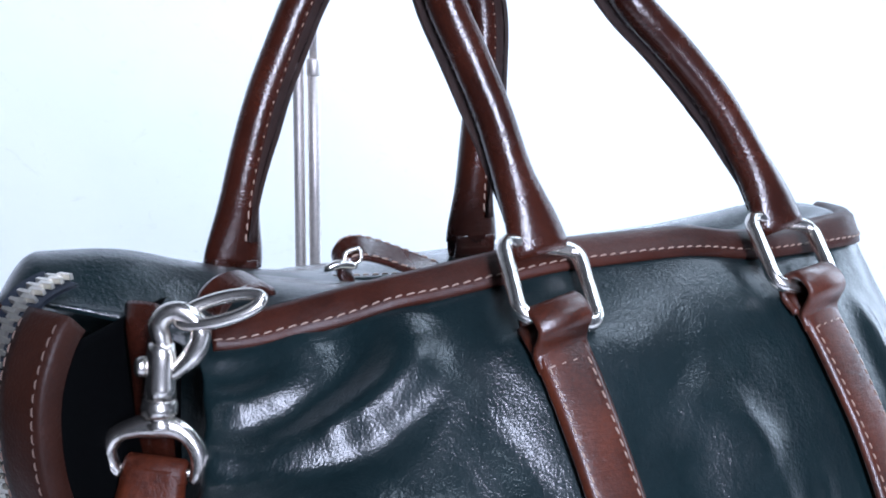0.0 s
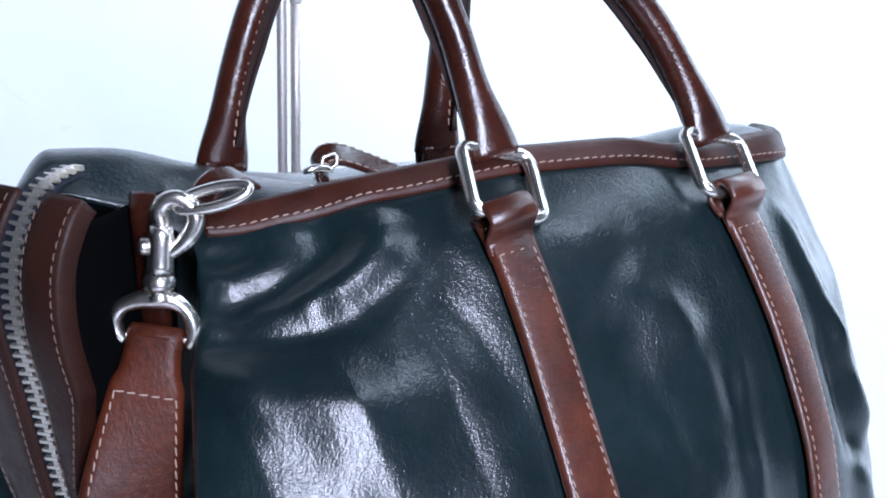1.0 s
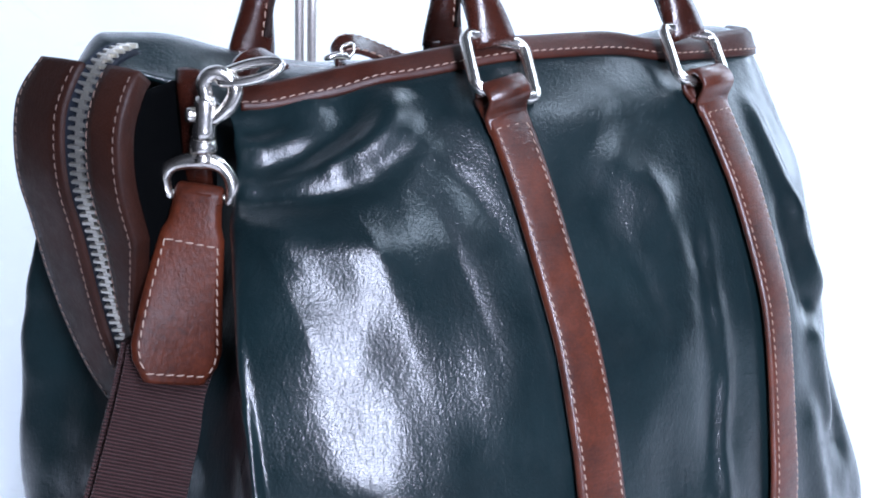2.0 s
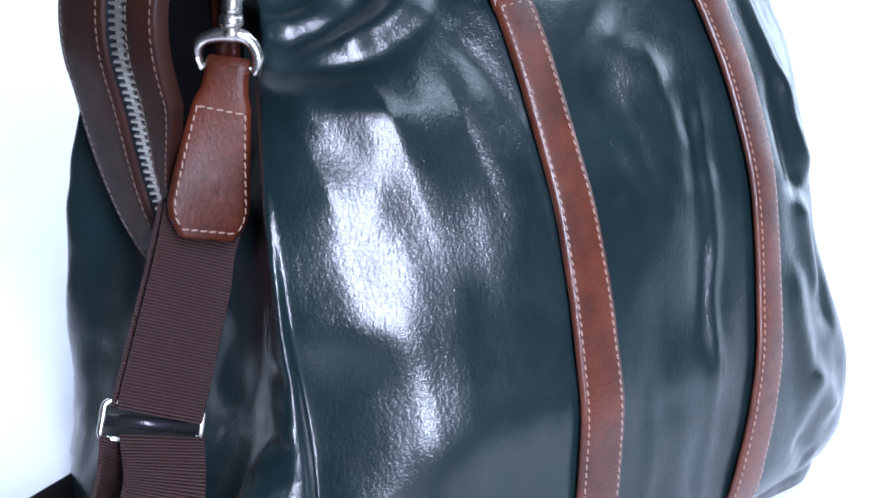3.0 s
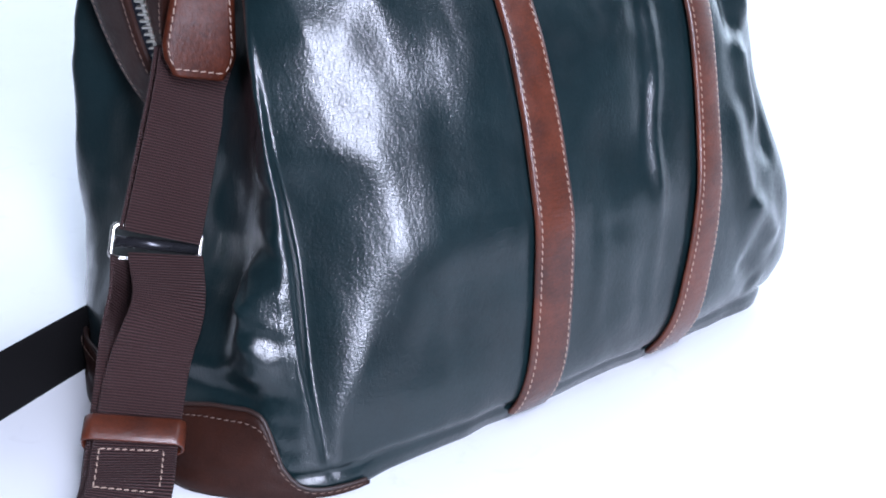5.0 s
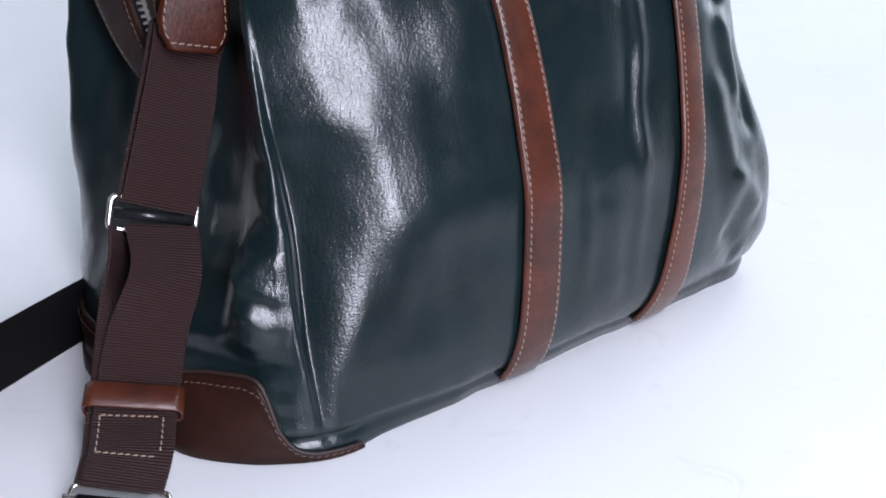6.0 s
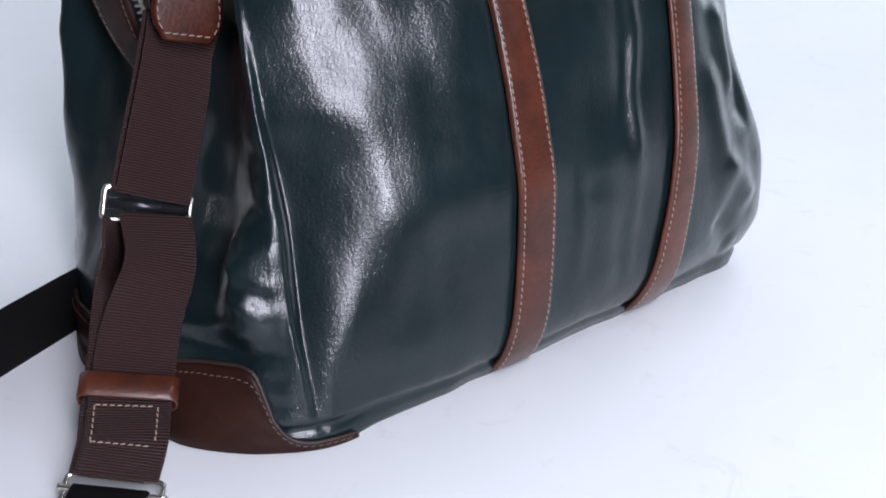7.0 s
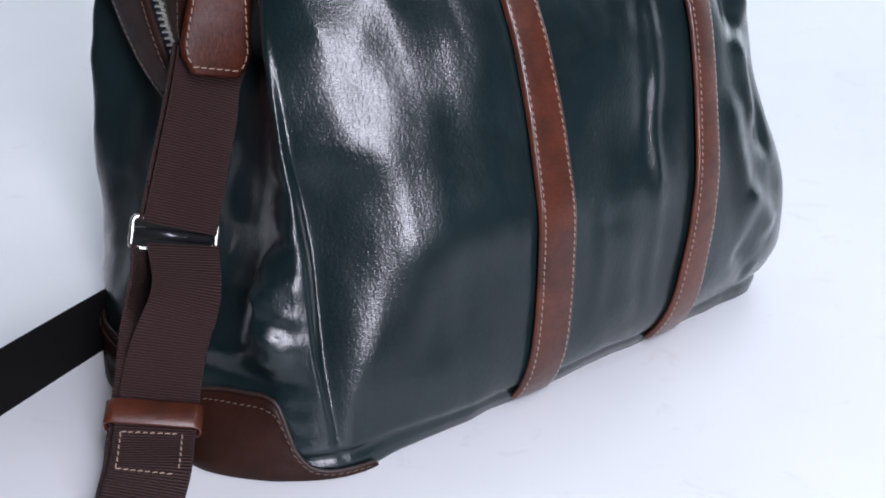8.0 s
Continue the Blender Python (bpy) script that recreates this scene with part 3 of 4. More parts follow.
# strap ends folded round the lower bar of each ring
for (path, sd, nn), low, loop_half in ((strap_a, LOWS[0], 0.0102), (strap_b, LOWS[1], 0.0110)):
    c = np.array(low)
    d0 = unit(path[0] - path[2])
    c = c + sd[0] * np.dot(path[1] - c, sd[0]) * 0.6
    loop = [path[3] - nn[3] * 0.0004, path[2] + nn[2] * 0.0014, c - d0 * 0.0042 + nn[0] * 0.0052, c + nn[0] * 0.0060, c + d0 * 0.0044 + nn[0] * 0.0042, c + d0 * 0.0060 - nn[0] * 0.0008, c + d0 * 0.0020 - nn[0] * 0.0056, c - d0 * 0.006 - nn[0] * 0.005]
    loop = resample(loop, 36)
    tt = unit(np.gradient(loop, axis=0))
    ribbon("strap_loop", loop, sd[0], np.cross(tt, sd[0]), loop_half, 0.0026, BROWN, bag, "brown leather strap end folded round the ring", crown=0.0003)


# ---- handles ----
def handle(points, seam_dir, name="handle"):
    path = resample(points, 90)
    n = len(path)
    q = np.linspace(0, 1, n)
    flare = np.exp(-(q / 0.06) ** 2) + np.exp(-((1 - q) / 0.06) ** 2)
    rad = np.full(n, 0.0068)
    mid = np.asarray(path).mean(0)
    t = unit(np.gradient(path, axis=0))
    plane = unit(np.cross(path[n // 2] - path[0], path[-1] - path[0]))
    inward = unit(np.cross(plane, t))
    inward = inward * np.sign(((mid - path) * inward).sum(1, keepdims=True))
    v = []
    k = 18
    for i in range(n):
        for a in np.linspace(0, 2 * np.pi, k, endpoint=False):
            c, s = math.cos(a), math.sin(a)
            v.append(path[i] + c * plane * (rad[i] - 0.0018 * flare[i]) + s * inward[i] * (rad[i] + 0.0045 * flare[i]))
    faces = grid_faces(n, k, True) + [tuple(range(k))[::-1], tuple((n - 1) * k + j for j in range(k))]
    ob = mesh_ob(name, v, faces, HANDLE, bag, "rolled glossy dark brown leather handle")
    # sewn flange facing the other handle
    lo, hi = 3, n - 3
    fd = unit(plane * np.sign(plane[1]) * seam_dir + np.array((-0.75, 0.0, 0.0)) * seam_dir)
    fd = unit(fd - t[lo:hi] * (t[lo:hi] * fd).sum(1, keepdims=True))
    base = path[lo:hi] + fd * (rad[lo:hi, None] + 0.0006)
    face = unit(np.cross(t[lo:hi], fd))
    face = face * np.sign((face * np.array((-0.6, -0.75, 0.2))).sum(1, keepdims=True))
    ribbon("seam_flange", base, np.broadcast_to(fd, base.shape), face, 0.0034 * np.clip(np.minimum(np.arange(hi - lo), np.arange(hi - lo)[::-1]) / 12.0, 0.05, 1), 0.0032, EDGE, ob, "dark cut leather edge of the handle seam")
    stitching([(base - fd * 0.0014 + face * 0.0023, face)], ob, length=0.0030)
    sgn = np.sign(np.dot(plane, (-0.6, -0.75, 0.2)))
    # folded end piece through each ring
    for end, nxt, sg in ((path[0], path[3], 1), (path[-1], path[-4], 1)) if seam_dir < 0 else ():
        d = unit(end - nxt)
        loop = resample([end - d * 0.003 + plane * sgn * 0.0036, end + d * 0.004 + plane * sgn * 0.0036, end + d * 0.0075, end + d * 0.004 - plane * sgn * 0.0036, end - d * 0.003 - plane * sgn * 0.0036], 20)
        tt = unit(np.gradient(loop, axis=0))
        w = unit(np.cross(d, plane))
        ribbon("end_loop", loop, w, np.cross(tt, w), 0.0088, 0.0022, HANDLE, ob)
    return ob


handle([(0.1788, 0.0945, 0.3150), (0.1780, 0.1000, 0.3270), (0.1762, 0.1065, 0.3400), (0.173, 0.114, 0.361), (0.168, 0.121, 0.380), (0.163, 0.129, 0.400), (0.163, 0.138, 0.425), (0.180, 0.142, 0.441), (0.205, 0.136, 0.441), (0.224, 0.121, 0.420),
        (0.235, 0.109, 0.398), (0.251, 0.100, 0.380), (0.265, 0.091, 0.361), (0.2755, 0.0825, 0.3400), (0.2800, 0.0765, 0.3270), (0.2818, 0.0705, 0.3145)], 1)
handle([(0.1225, 0.2015, 0.2990), (0.127, 0.200, 0.331), (0.135, 0.198, 0.360), (0.143, 0.196, 0.380), (0.151, 0.194, 0.398), (0.166, 0.190, 0.424), (0.187, 0.185, 0.434), (0.208, 0.180, 0.424),
        (0.222, 0.176, 0.398), (0.223, 0.175, 0.364), (0.221, 0.176, 0.330), (0.220, 0.176, 0.300)], -1)

# ---- zip panel on the end of the bag ----
zip_path = resample([(0.034, 0.138, 0.158), (0.026, 0.151, 0.196), (0.0165, 0.150, 0.240), (0.0105, 0.149, 0.266), (0.0105, 0.149, 0.289), (0.0165, 0.150, 0.306), (0.026, 0.153, 0.3150), (0.042, 0.158, 0.3180), (0.060, 0.164, 0.3165), (0.078, 0.170, 0.3120)], 120)
zt = unit(np.gradient(zip_path, axis=0))
z_across = unit(np.broadcast_to((0.04, -1.0, 0.0), zip_path.shape) - zt * (zt * np.array((0.04, -1.0, 0.0))).sum(1, keepdims=True))
z_out = unit(np.cross(zt, z_across))
z_out = z_out * np.where((z_out[:, :1] * -1 + z_out[:, 2:] * 1) < 0, -1.0, 1.0)
z_len = np.concatenate([[0], np.cumsum(np.linalg.norm(np.diff(zip_path, axis=0), axis=1))])


def panel_point(i, a, lift):
    a = a * (float(np.interp(z_len[i], [0, 0.05, 0.09], [0.15, 0.30, 0.62])) if a > 0 else float(np.interp(z_len[i], [0.10, 0.14, 0.165], [1.30, 1.15, 0.85])))
    bend = np.interp(z_len[i], [0, 0.04, 0.10, 0.16, 0.2], [3.0, 5.0, 6.0, 5.0, 2.0])
    curve = 1.6 * bend * a * a if a > 0 else 2.0 * a * a + 0.22 * a
    return zip_path[i] + z_across[i] * a + z_out[i] * (lift - curve)


def panel_half(s0):
    return 0.0370 * math.sqrt(max(0.0, 1 - max(0.0, 1 - (s0 + 0.004) / 0.085) ** 2.2)) * np.interp(s0, [0, 0.15, 0.18], [1, 1, 0.92])


BACK = int(np.argmax((zip_path[:, 2] > 0.31) & (zip_path[:, 0] > 0.0205)))
panel = mesh_ob("zip_panel", *(lambda v: (v, grid_faces(len(v) // 18, 2 * 9)))([panel_point(i, a, l) for i in range(BACK) for l, sgn in ((-0.0035, 1), (-0.0060, -1)) for a in np.linspace(-1, 1, 9) * sgn * panel_half(z_len[i]) * 0.97]), BACKING_SHADE, bag, "dark backing of the zip panel")
tape_lo = int(np.searchsorted(z_len, 0.030))
last = int(np.argmax((zip_path[:, 2] > 0.31) & (zip_path[:, 0] > 0.0215)))
for sgn in (1, -1):
    v, edge_in, edge_out, ns = [], [], [], []
    rows = list(range(0, last))
    for i in rows:
        hi = panel_half(z_len[i])
        lo = 0.0088 * np.clip((z_len[i] - 0.022) / 0.006, 0.02, 1)
        lo = min(lo, hi * 0.9)
        ring_ = [(lo, -0.004), (lo, -0.0006), (lo + 0.0008, 0.0002)] + [(lo + (hi - lo) * q, 0.0002) for q in (0.25, 0.5, 0.75)] + [(hi - 0.0008, 0.0002), (hi, -0.0008), (hi, -0.0065), (hi - 0.002, -0.0075), (lo + 0.001, -0.0065)]
        v += [panel_point(i, sgn * a, l) for a, l in ring_]
        if hi - lo > 0.006:
            edge_in.append(panel_point(i, sgn * (lo + 0.0026), 0.0006))
            edge_out.append(panel_point(i, sgn * (hi - 0.0030), 0.0006))
            ns.append(z_out[i])
    m = 11
    trim = mesh_ob("trim", v, grid_faces(len(rows), m, True) + [tuple(range(m))[::-1], tuple((len(rows) - 1) * m + j for j in range(m))], DARK_BROWN, panel, "dark brown leather trim beside the zip")
    stitching([(np.array(edge_in), np.array(ns)), (np.array(edge_out), np.array(ns))], trim, DIM_THREAD)
# black sheet added as deep shade between the trim and the corner of the bag
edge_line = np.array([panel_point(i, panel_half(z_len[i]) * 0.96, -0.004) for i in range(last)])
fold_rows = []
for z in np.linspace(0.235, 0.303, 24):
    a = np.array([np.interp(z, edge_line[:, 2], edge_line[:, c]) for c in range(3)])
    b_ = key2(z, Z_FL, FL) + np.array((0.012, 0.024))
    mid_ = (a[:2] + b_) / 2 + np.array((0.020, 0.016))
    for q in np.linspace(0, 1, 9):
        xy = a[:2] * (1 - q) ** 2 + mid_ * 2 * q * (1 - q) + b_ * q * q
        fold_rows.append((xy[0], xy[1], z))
gusset = mesh_ob("gusset_shade", fold_rows, grid_faces(24, 9), BACKING_SHADE, panel, "black sheet standing in for shade in the folded gusset")
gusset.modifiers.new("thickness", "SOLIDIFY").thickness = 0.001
ti = range(tape_lo - 4, last + 10)
v = [panel_point(i, a, -0.0022) for i in ti for a in np.linspace(-0.0105, 0.0105, 9)] 
v += [panel_point(i, a, -0.0032) for i in ti for a in np.linspace(0.0105, -0.0105, 9)]
nt_ = len(list(ti))
mesh_ob("zip_tape", v, grid_faces(nt_, 9) + [tuple(q + nt_ * 9 for q in f) for f in grid_faces(nt_, 9)], TAPE, panel, "navy woven zip tape")
# teeth: one shape, set alternately left and right
bm = bmesh.new()
bmesh.ops.create_cube(bm, size=1.0)
for q in bm.verts:
    wide = 0.00112 if q.co.x > 0 else 0.00070
    q.co = Vector((q.co.x * 0.0056, math.copysign(wide, q.co.y) * (1.0 if q.co.z < 0 else 0.75), q.co.z * 0.0018))
tooth_mesh = bpy.data.meshes.new("tooth")
bm.to_mesh(tooth_mesh)
bm.free()
tooth_mesh.materials.append(BRASS)
pitch = 0.0018
count = int((0.205 - z_len[tape_lo]) / pitch)
for k in range(count):
    s0 = z_len[tape_lo] + k * pitch
    if s0 > z_len[last + 9]:
        break
    p, o, t0, ac = (np.array([np.interp(s0, z_len, arr[:, c]) for c in range(3)]) for arr in (zip_path, z_out, zt, z_across))
    flip = 1 if k % 2 else -1
    ac = unit(ac + np.array((0.50, 0.0, 0.10)))
    ac = unit(ac - t0 * np.dot(ac, t0))
    o = unit(np.cross(t0, ac)) * np.sign(np.dot(np.cross(t0, ac), o))
    m4 = Matrix((np.append(-ac * flip, 0), np.append(-t0 * flip, 0), np.append(o, 0), (0, 0, 0, 1))).transposed()
    m4.translation = Vector(p + ac * flip * 0.0017 - o * 0.0006)
    tooth = new("tooth", tooth_mesh)
    tooth.parent = panel
    tooth.matrix_local = m4
i = tape_lo - 2
stop = [panel_point(i + di, a, l) for di, l in ((-1, -0.0020), (-1, 0.0004), (3, 0.0004), (3, -0.0020)) for a in (-0.0036, 0.0036)]
mesh_ob("zip_stop", stop, grid_faces(4, 2) + [(0, 1, 7, 6)], NICKEL, panel, "bright metal stop at the end of the zip", smooth=False)

# zip on the sagging top, its slider and leather pull
top_zip = resample([(0.112, 0.1715, 0.2975), (0.13, 0.167, 0.2955), (0.17, 0.157, 0.2925), (0.22, 0.145, 0.2915), (0.27, 0.132, 0.294), (0.31, 0.122, 0.300)], 60)
tn = np.broadcast_to((0.0, 0.0, 1.0), top_zip.shape)
tsd = unit(np.cross(unit(np.gradient(top_zip, axis=0)), tn))
top_tape = ribbon("top_zip", top_zip, tsd, tn, 0.011, 0.0015, TAPE, bag, "navy zip tape along the top")
ribbon("zip_chain", top_zip + tn * 0.001, tsd, tn, 0.0026, 0.002, BRASS, top_tape, "pale metal zip teeth")
for sg in (1, -1):
    side_path = top_zip + tsd * sg * 0.0155 + tn * 0.0006
    band = ribbon("zip_facing", side_path, tsd, tn, 0.0062, 0.0022, GREEN, top_tape, "green leather edge beside the zip")
    stitching([(side_path - tsd * sg * 0.003 + tn * 0.0014, tn)], band)
slider = tube("slider", resample([(0.140, 0.1665, 0.3015), (0.146, 0.165, 0.303), (0.152, 0.1635, 0.3015)], 8), [0.0016, 0.0022, 0.0025, 0.0025, 0.0025, 0.0025, 0.0022, 0.0016], NICKEL, top_tape, "polished nickel zip slider", squash=0.7)
tube("pull_ring", rounded_loop(np.array((0.1510, 0.164, 0.3050)), unit(np.array((1, -0.3, 0.3))), unit(np.array((0, 0.2, 1.0))), 0.0032, 0.0026, 0.0018), 0.0008, NICKEL, slider, n=8, up=(0.3, 1, 0), closed=True)
pull_path = resample([(0.1535, 0.1690, 0.2965), (0.1490, 0.1705, 0.3010), (0.1520, 0.1700, 0.3060), (0.1590, 0.1680, 0.3065), (0.1720, 0.1630, 0.3015), (0.1870, 0.1570, 0.2945)], 40)
pt = unit(np.gradient(pull_path, axis=0))
psd = unit(np.broadcast_to((0.30, 0.80, 0.52), pull_path.shape))
pull = ribbon("zip_pull", pull_path, psd, np.cross(pt, psd), 0.0066, 0.0030, HANDLE, bag, "brown leather zip pull bent over")
pn = unit(np.cross(pt, psd))
pn = pn * np.sign(pn[:, 2:])
stitching([(pull_path[8:] + psd[8:] * q + pn[8:] * 0.0016, pn[8:]) for q in (0.0052, -0.0052)], pull)


# ---- corner patches at the foot of each end ----
def foot_patch(us, tops, label):
    rows = 16
    v = []
    for q in np.linspace(0, 1, rows):
        for u, zt_ in zip(us, tops):
            z = zt_ * q
            i = min(max(int(z / RIM * (NZ - 1)), 0), NZ - 2)
            w = z / RIM * (NZ - 1) - i
            p = SMOOTH[i, u % NU] * (1 - w) + SMOOTH[i + 1, u % NU] * w
            pp = shell[i, u % NU] * (1 - w) + shell[i + 1, u % NU] * w
            n = nor[max(i, 4), u % NU]
            v.append(np.maximum(p * 0.3 + pp * 0.7 + n * (0.0034 if q < 0.97 else 0.0012), (-9, -9, 0.0005)))
    cols = len(us)
    patch = mesh_ob("corner_patch", v, grid_faces(rows, cols), DARK_BROWN, bag, label)
    solid = patch.modifiers.new("thickness", "SOLIDIFY")
    solid.thickness, solid.offset = 0.0022, -1.0
    arr = np.array(v).reshape(rows, cols, 3)
    line = arr[-3] + np.array([nor[6, u % NU] * 0.0007 for u in us])
    stitching([(line, np.array([nor[6, u % NU] for u in us]))], patch, DIM_THREAD)
    tube("patch_edge", arr[-1] + np.array([nor[6, u % NU] * 0.0008 for u in us]), 0.0012, EDGE, patch, n=8, up=(0.2, 0.3, 1))


us = list(range(NU - NL + 12, NU + 16))
tops = np.interp(us, [NU - NL + 12, NU - NL + 20, NU - 36, NU - 22, NU - 12, NU - 8, NU - 6.5, NU - 5, NU - 3.5, NU, NU + 15], [0.010, 0.026, 0.031, 0.039, 0.042, 0.040, 0.032, 0.016, 0.0075, 0.0045, 0.0030])
foot_patch(us, blur_rows(tops[:, None], 1.0)[:, 0], "dark brown leather patch at the bottom corner")
us = list(range(NF + 10, NF + NR - 12))
tops = np.interp(us, [NF + 10, NF + 16, NF + 28, NF + NR - 12], [0.003, 0.008, 0.040, 0.044])
foot_patch(us, blur_rows(tops[:, None], 1.0)[:, 0], "dark brown leather patch at the bottom corner")

# ---- anchor tab and D-ring ----
anchor = resample([(0.0575, 0.1405, 0.258), (0.0570, 0.1405, 0.275), (0.0560, 0.1405, 0.292), (0.0560, 0.1420, 0.3010), (0.0590, 0.1470, 0.3060)], 30)
at_ = unit(np.gradient(anchor, axis=0))
asd = unit(np.broadcast_to((0.55, -0.83, 0.0), anchor.shape))
ribbon("anchor_strip", anchor, asd, np.cross(asd, at_), 0.0066, 0.003, HANDLE, bag, "glossy brown leather strip at the corner", crown=0.0012)
tabp = resample([(0.0700, 0.1270, 0.3065), (0.0735, 0.1290, 0.3100), (0.0800, 0.1315, 0.3124), (0.0890, 0.1350, 0.3118), (0.0960, 0.1385, 0.3080)], 24)
tt_ = unit(np.gradient(tabp, axis=0))
tsd_ = unit(np.broadcast_to((-0.35, 0.85, 0.32), tabp.shape))
ribbon("ring_tab", tabp, tsd_, np.cross(tt_, tsd_), 0.0056, 0.0030, HANDLE, bag, "brown leather tab holding the ring")
d_c = np.array((0.0680, 0.1165, 0.3100))
d_ax = unit(np.array((0.0180, -0.0150, 0.0062)))
d_pts = np.array([d_c + d_ax * 0.0125 * math.cos(a) + unit(np.array((0.3, 0.45, 0.75))) * 0.0036 * math.sin(a) for a in np.linspace(0, 2 * math.pi, 40, endpoint=False)])
tube("d_ring", d_pts, 0.0020, NICKEL, bag, "polished nickel ring", n=12, up=unit(np.cross(d_ax, (0.3, 0.45, 0.75))), closed=True)

# ---- shoulder strap ----
sling = tagged(new("shoulder_strap"), "dark brown ribbed webbing shoulder strap clipped to the bag", "strap")
TOWARD = unit(np.array((-0.67, -0.74, 0.0)))
# snap hook
hook = tube("snap_hook", resample([(0.0535, 0.1289, 0.2780), (0.0545, 0.1279, 0.2900), (0.0545, 0.1279, 0.3003), (0.0540, 0.1284, 0.3050), (0.0560, 0.1266, 0.3085), (0.0590, 0.1239, 0.3092), (0.0622, 0.1210, 0.3065), (0.0632, 0.1200, 0.3020), (0.0610, 0.1221, 0.2955), (0.0566, 0.1262, 0.2900)], 70),
            np.interp(np.linspace(0, 1, 70), [0, 0.1, 0.28, 0.36, 0.45, 0.7, 0.85, 1.0], [0.0042, 0.0038, 0.0038, 0.0029, 0.0031, 0.0031, 0.0032, 0.0024]), NICKEL, sling, "polished nickel snap hook", n=16, up=TOWARD)
stem = [np.array((0.0535, 0.1289, z)) for z in (0.2728, 0.2735, 0.2750, 0.2756, 0.2770, 0.2776, 0.2800, 0.2830)]
tube("swivel", stem, [0.0036, 0.0047, 0.0047, 0.0038, 0.0038, 0.0054, 0.0056, 0.0046], NICKEL, hook, n=20, up=(1, 0, 0))
tube("barrel", [np.array((0.0537, 0.1287, 0.2830)) + (np.array((0.0545, 0.1279, 0.2995)) - np.array((0.0537, 0.1287, 0.2830))) * q for q in np.linspace(0, 1, 6)], [0.0050, 0.0045, 0.0044, 0.0044, 0.0044, 0.0037], NICKEL, hook, n=20, up=(1, 0, 0))
knob_a, knob_b = np.array((0.0540, 0.1284, 0.2921)), np.array((0.0484, 0.1335, 0.2921))
tube("thumb_knob", [knob_a + (knob_b - knob_a) * q for q in (0, 0.45, 0.5, 0.62, 0.8, 0.95, 1.0)], [0.0014, 0.0014, 0.0024, 0.0031, 0.0032, 0.0025, 0.0008], NICKEL, hook, n=16)
tube("fork", resample([(0.0440, 0.1374, 0.2578), (0.0421, 0.1392, 0.2606), (0.0415, 0.1397, 0.2655), (0.0432, 0.1381, 0.2700), (0.0478, 0.1340, 0.2728), (0.0535, 0.1289, 0.2736), (0.0580, 0.1249, 0.2722), (0.0609, 0.1222, 0.2680), (0.0620, 0.1212, 0.2625), (0.0612, 0.1219, 0.2578), (0.0600, 0.1230, 0.2560)], 60),
     np.interp(np.linspace(0, 1, 60), [0, 0.06, 0.3, 0.5, 0.7, 0.94, 1], [0.0020, 0.0028, 0.0028, 0.0038, 0.0028, 0.0028, 0.0020]), NICKEL, hook, n=14, up=TOWARD)
tube("fork_bar", [np.array((0.0430, 0.1384, 0.2600)), np.array((0.0612, 0.1219, 0.2585))], 0.0013, NICKEL, hook, n=10)

# way of the strap, from the hook down to the ground
WAY = np.array([(0.0520, 0.1300, 0.2600), (0.0480, 0.1280, 0.2460), (0.0405, 0.1278, 0.2160), (0.0330, 0.1275, 0.1855), (0.0150, 0.1180, 0.1480), (-0.0030, 0.1087, 0.1118)])
SIDE_UP = np.array([(0.72, -0.66, -0.06), (0.87, -0.42, -0.17), (0.94, -0.28, -0.20), (0.95, -0.20, -0.22), (0.92, -0.32, -0.24), (0.90, -0.36, -0.25)])


def strip(points, sides, n):
    path = resample(points, n)
    sd = unit(resample(sides, n))
    t = unit(np.gradient(path, axis=0))
    sd = unit(sd - t * (sd * t).sum(1, keepdims=True))
    nn = unit(np.cross(sd, t))
    return path, sd, nn * np.sign((nn * TOWARD).sum(1, keepdims=True))


# webbing from the leather tab to the slide, and a second layer behind it
path, sd, nn = strip(WAY[1:], SIDE_UP[1:], 50)
ribbon("webbing", (path - nn * 0.0016 + sd * 0.0014)[17:], sd[17:], nn[17:], 0.0196, 0.0018, WEB, sling, "dark brown ribbed webbing")
back = path.copy()
turned = unit(sd * 0.50 - nn * 0.87)
ribbon("webbing", (back - nn * 0.0030 - sd * 0.0200 + turned * 0.0150)[17:], turned[17:], unit(np.cross(turned, np.cross(nn, sd)))[17:], 0.0150, 0.0018, WEB, sling, "dark brown ribbed webbing")
# leather tab
pts, sds, nns = strip(WAY[:4], SIDE_UP[:4], 60)
pts = pts + nns * np.linspace(0.0, 0.0075, 60)[:, None]
d = np.concatenate([[0], np.cumsum(np.linalg.norm(np.diff(pts, axis=0), axis=1))])
d = d / d[-1]
half = np.interp(d, [0, 0.08, 0.16, 0.22, 0.82, 0.90, 1.0], [0.0098, 0.0100, 0.0108, 0.0128, 0.0188, 0.0176, 0.0128])
tab = ribbon("leather_tab", pts + nns * 0.0016, sds, nns, half, 0.0042, TAB, sling, "brown leather tab with cream stitching", crown=0.0007)
inset = (half - 0.0026)[:, None]
up_ = nns * 0.0042
lo, hi = 15, 57
line = [(pts[lo:hi] + sds[lo:hi] * inset[lo:hi] + up_[lo:hi], nns[lo:hi]), (pts[lo:hi] - sds[lo:hi] * inset[lo:hi] + up_[lo:hi], nns[lo:hi])]
for k in (lo, hi - 1):
    line.append((np.array([pts[k] + up_[k] + nns[k] * 0.0004 + sds[k] * inset[k] * q for q in np.linspace(-1, 1, 8)]), nns[k]))
stitching(line, tab, length=0.0030, gap=0.0012)
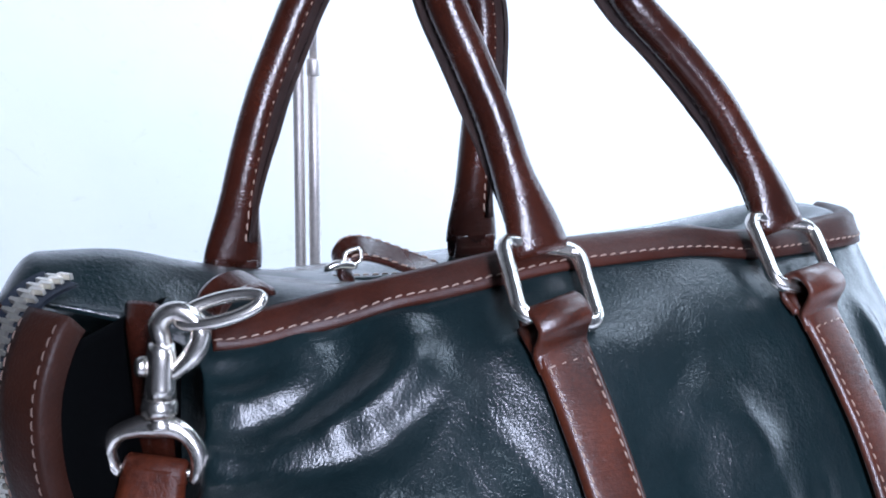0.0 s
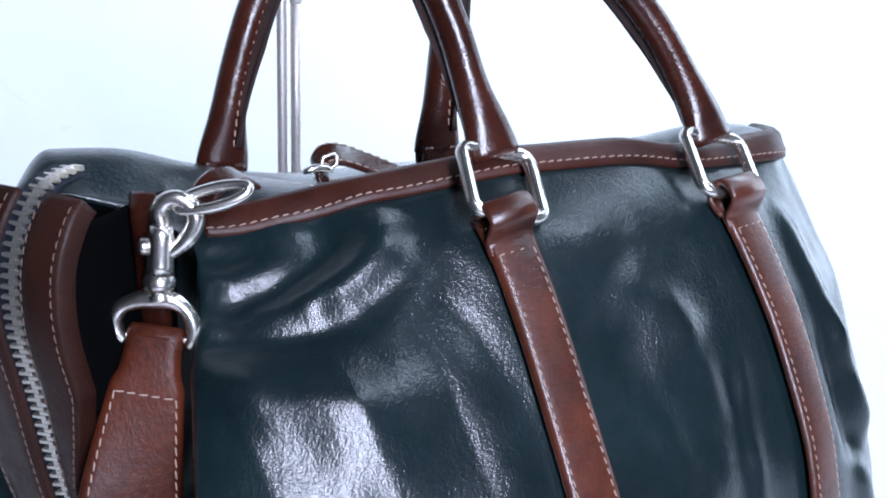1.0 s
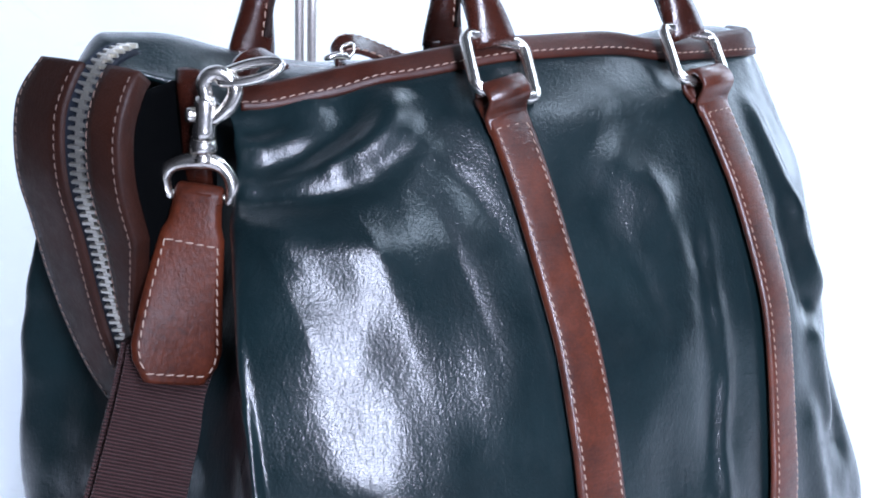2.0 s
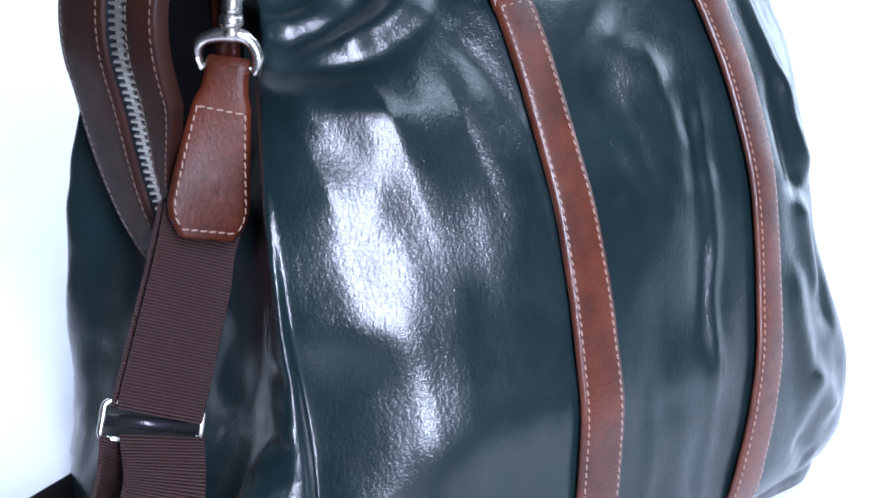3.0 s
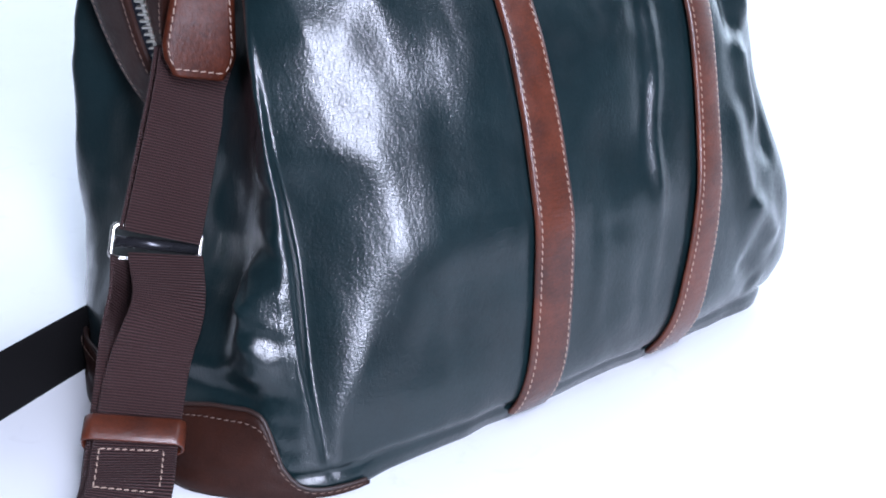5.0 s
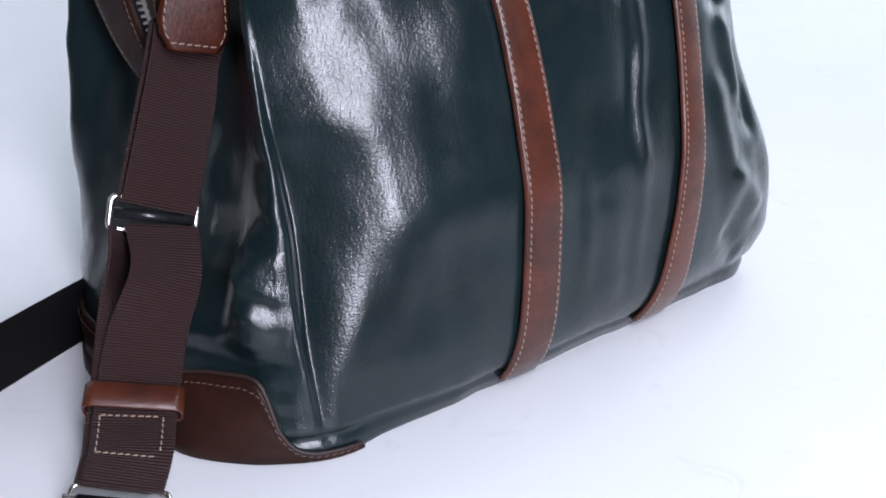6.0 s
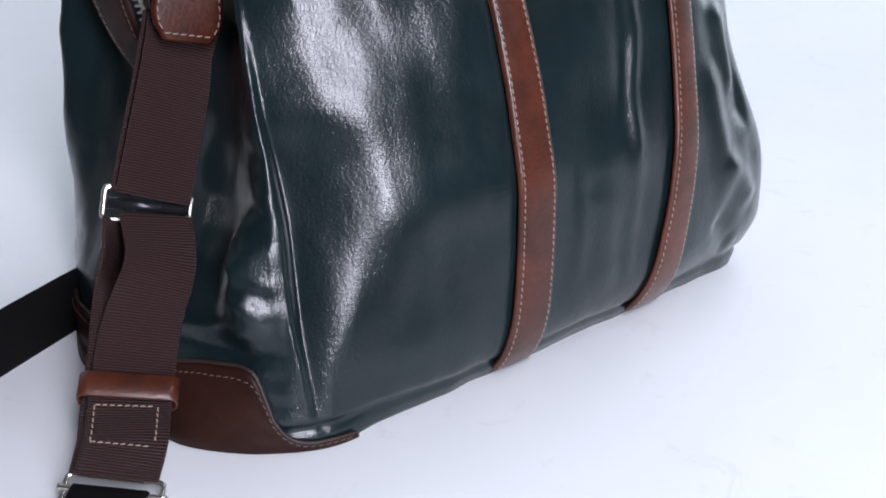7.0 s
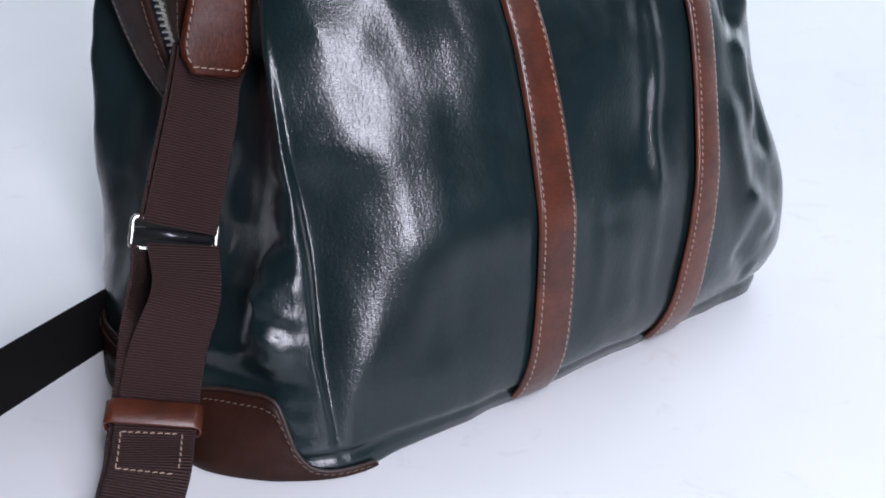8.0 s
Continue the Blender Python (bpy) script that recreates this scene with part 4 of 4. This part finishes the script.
# tab end folded round the fork bar
top_loop = resample([pts[3] + nns[3] * 0.002, pts[0] + nns[0] * 0.0026, pts[0] + np.array((0.0006, 0, 0.0024)), pts[0] - nns[0] * 0.0026, pts[3] - nns[3] * 0.003], 20)
tl = unit(np.gradient(top_loop, axis=0))
ribbon("tab_loop", top_loop, sds[0], np.cross(tl, sds[0]), 0.0096, 0.0030, TAB, tab, crown=0.0003)

# slide buckle
b_c, b_sd = np.array((-0.0050, 0.1075, 0.1075)), unit(SIDE_UP[5])
b_up = unit(np.array((0.33, 0.17, 0.93)) - b_sd * np.dot((0.33, 0.17, 0.93), b_sd))
b_n = unit(np.cross(b_sd, b_up))
b_n = b_n * np.sign(np.dot(b_n, TOWARD))
slide = tube("slide_buckle", rounded_loop(b_c - b_n * 0.0068, b_sd, b_up, 0.0222, 0.0084, 0.0030), 0.0016, NICKEL, sling, "nickel slide buckle", n=10, up=b_n, closed=True)
tube("centre_bar", [b_c - b_n * 0.0062 - b_sd * 0.021, b_c - b_n * 0.0062 + b_sd * 0.021], 0.0030, DARK_BAR, slide, n=14, up=b_n, squash=1.0)

# lower webbing: front layer bows outwards, back layer runs straight
LOW = np.array([(-0.0065, 0.1068, 0.1035), (-0.0150, 0.0945, 0.0870), (-0.0270, 0.0850, 0.0690), (-0.0405, 0.0745, 0.0420), (-0.0540, 0.0580, 0.0290), (-0.0640, 0.0440, 0.0225), (-0.0760, 0.0330, 0.0130)])
LOW_SIDE = np.array([(0.90, -0.36, -0.25), (0.91, -0.35, -0.24), (0.92, -0.32, -0.25), (0.92, -0.31, -0.26), (0.86, -0.48, -0.12), (0.82, -0.57, -0.04), (0.80, -0.60, 0.0)])
path, sd, nn = strip(LOW, LOW_SIDE, 70)
dl = np.linspace(0, 1, 70)
bow = 0.0050 * np.exp(-((dl - 0.22) / 0.13) ** 2)[:, None]
front_path = path + nn * (bow + 0.0012)
pinch = np.exp(-(np.maximum(dl - 0.20, (0.20 - dl) * 0.5) / 0.17) ** 2)
ribbon("webbing", front_path + sd * (0.0012 + 0.0040 * pinch)[:, None], sd, nn, 0.0204 - 0.0020 * pinch, 0.0018, WEB, sling, "dark brown ribbed webbing")
wave_ = 0.007 * np.exp(-((dl - 0.25) / 0.16) ** 2)[:, None]
turned = unit(sd * (1 - 0.55 * pinch[:, None]) - nn * 0.85 * pinch[:, None])
ribbon("webbing", path - nn * 0.0026 - sd * (0.0225 + wave_ * 0.1) + turned * 0.0186, turned, unit(np.cross(turned, np.cross(nn, sd))), 0.0186, 0.0018, WEB, sling, "dark brown ribbed webbing")
# leather keeper
k = 45
kc, ksd, kn = front_path[k] - nn[k] * 0.002, sd[k], nn[k]
kt = unit(np.cross(kn, ksd))
loop = rounded_loop(kc, ksd, kn, 0.0238, 0.0056, 0.0042)
loop = np.concatenate([loop, loop[:1]])
lt = unit(np.gradient(loop, axis=0))
ribbon("keeper", loop, kt, np.cross(lt, kt), 0.0070, 0.0016, BROWN, sling, "glossy brown leather keeper loop")
# sewn box
k0, k1 = 50, 62
box = [front_path[k0:k1] + sd[k0:k1] * 0.0152 + nn[k0:k1] * 0.0012, front_path[k0:k1] - sd[k0:k1] * 0.0152 + nn[k0:k1] * 0.0012]
lines = [(b_, nn[k0:k1]) for b_ in box]
for kk in (k0, k1 - 1):
    lines.append((np.array([front_path[kk] + nn[kk] * 0.0013 + sd[kk] * q for q in np.linspace(-0.0152, 0.0152, 10)]), nn[kk]))
stitching(lines, sling, length=0.0026, gap=0.0010, r=0.00036)
# lower buckle with its pin
lc, lsd = path[-1], sd[-1]
low_buckle = tube("lower_buckle", rounded_loop(lc + np.array((-0.0035, -0.004, -0.0035)) - nn[-1] * 0.003, lsd, unit(path[-1] - path[-6]), 0.0232, 0.0075, 0.003), 0.0016, NICKEL, sling, "nickel buckle at the foot of the webbing", n=10, up=nn[-1], closed=True)
lc = lc + np.array((-0.0035, -0.004, -0.0035)) - nn[-1] * 0.002
tube("pin", [lc - lsd * 0.0262, lc - lsd * 0.0235, lc + lsd * 0.0235, lc + lsd * 0.0262], 0.0015, NICKEL, low_buckle, n=10, up=nn[-1])
# the rest of the sling lies in a wide loop on the table and passes behind the bag
REST = [(-0.0800, 0.0290, 0.0110), (-0.1100, 0.0050, 0.0060), (-0.1800, -0.0100, 0.0060), (-0.2350, 0.0450, 0.0080), (-0.2200, 0.1200, 0.0140), (-0.1500, 0.1480, 0.0190), (-0.0900, 0.1700, 0.0195), (-0.0300, 0.1930, 0.0195), (0.0120, 0.2080, 0.0195)]
rest = resample(REST, 130)
q = np.linspace(0, 1, 130)
tilt = np.interp(q, [0, 0.1, 0.4, 0.6, 0.75, 1.0], [0.0, 0.0, 0.15, 0.75, 0.95, 1.0])[:, None]
t = unit(np.gradient(rest, axis=0))
flat_side = unit(np.cross(t, (0, 0, 1.0)))
rsd = unit(flat_side * (1 - tilt) - np.array((0, 0, 1.0)) * tilt)
ribbon("shoulder_pad", rest, rsd, np.cross(rsd, t), 0.0192, 0.0026, PAD, sling, "black shoulder section of the strap")

# ---- steel stand behind the bag ----
stand = tagged(new("metal_stand"), "slim brushed steel stand with two upright tubes", "stand")
stand.location = (0.268, 0.358, 0.0)
for dx, dy, top, r in ((0.0, 0.0, 0.359, 0.0033), (-0.0062, 0.0055, 0.62, 0.0030)):
    zz = np.linspace(0.004, top, 6)
    tube("upright_tube", [(dx, dy, z) for z in zz], r, STEEL, stand, n=20, up=(1, 0, 0))
tube("inner_rod", [(0, 0, z) for z in np.linspace(0.355, 0.62, 4)], 0.0021, STEEL, stand, n=16, up=(1, 0, 0))
tube("collar", [(0, 0, z) for z in (0.352, 0.353, 0.3605, 0.3615)], [0.0033, 0.0037, 0.0037, 0.003], STEEL, stand, n=20, up=(1, 0, 0))
tube("base_plate", [(0, 0.002, z) for z in (0.0, 0.001, 0.004, 0.005)], [0.05, 0.052, 0.052, 0.05], STEEL, stand, n=40, up=(1, 0, 0))
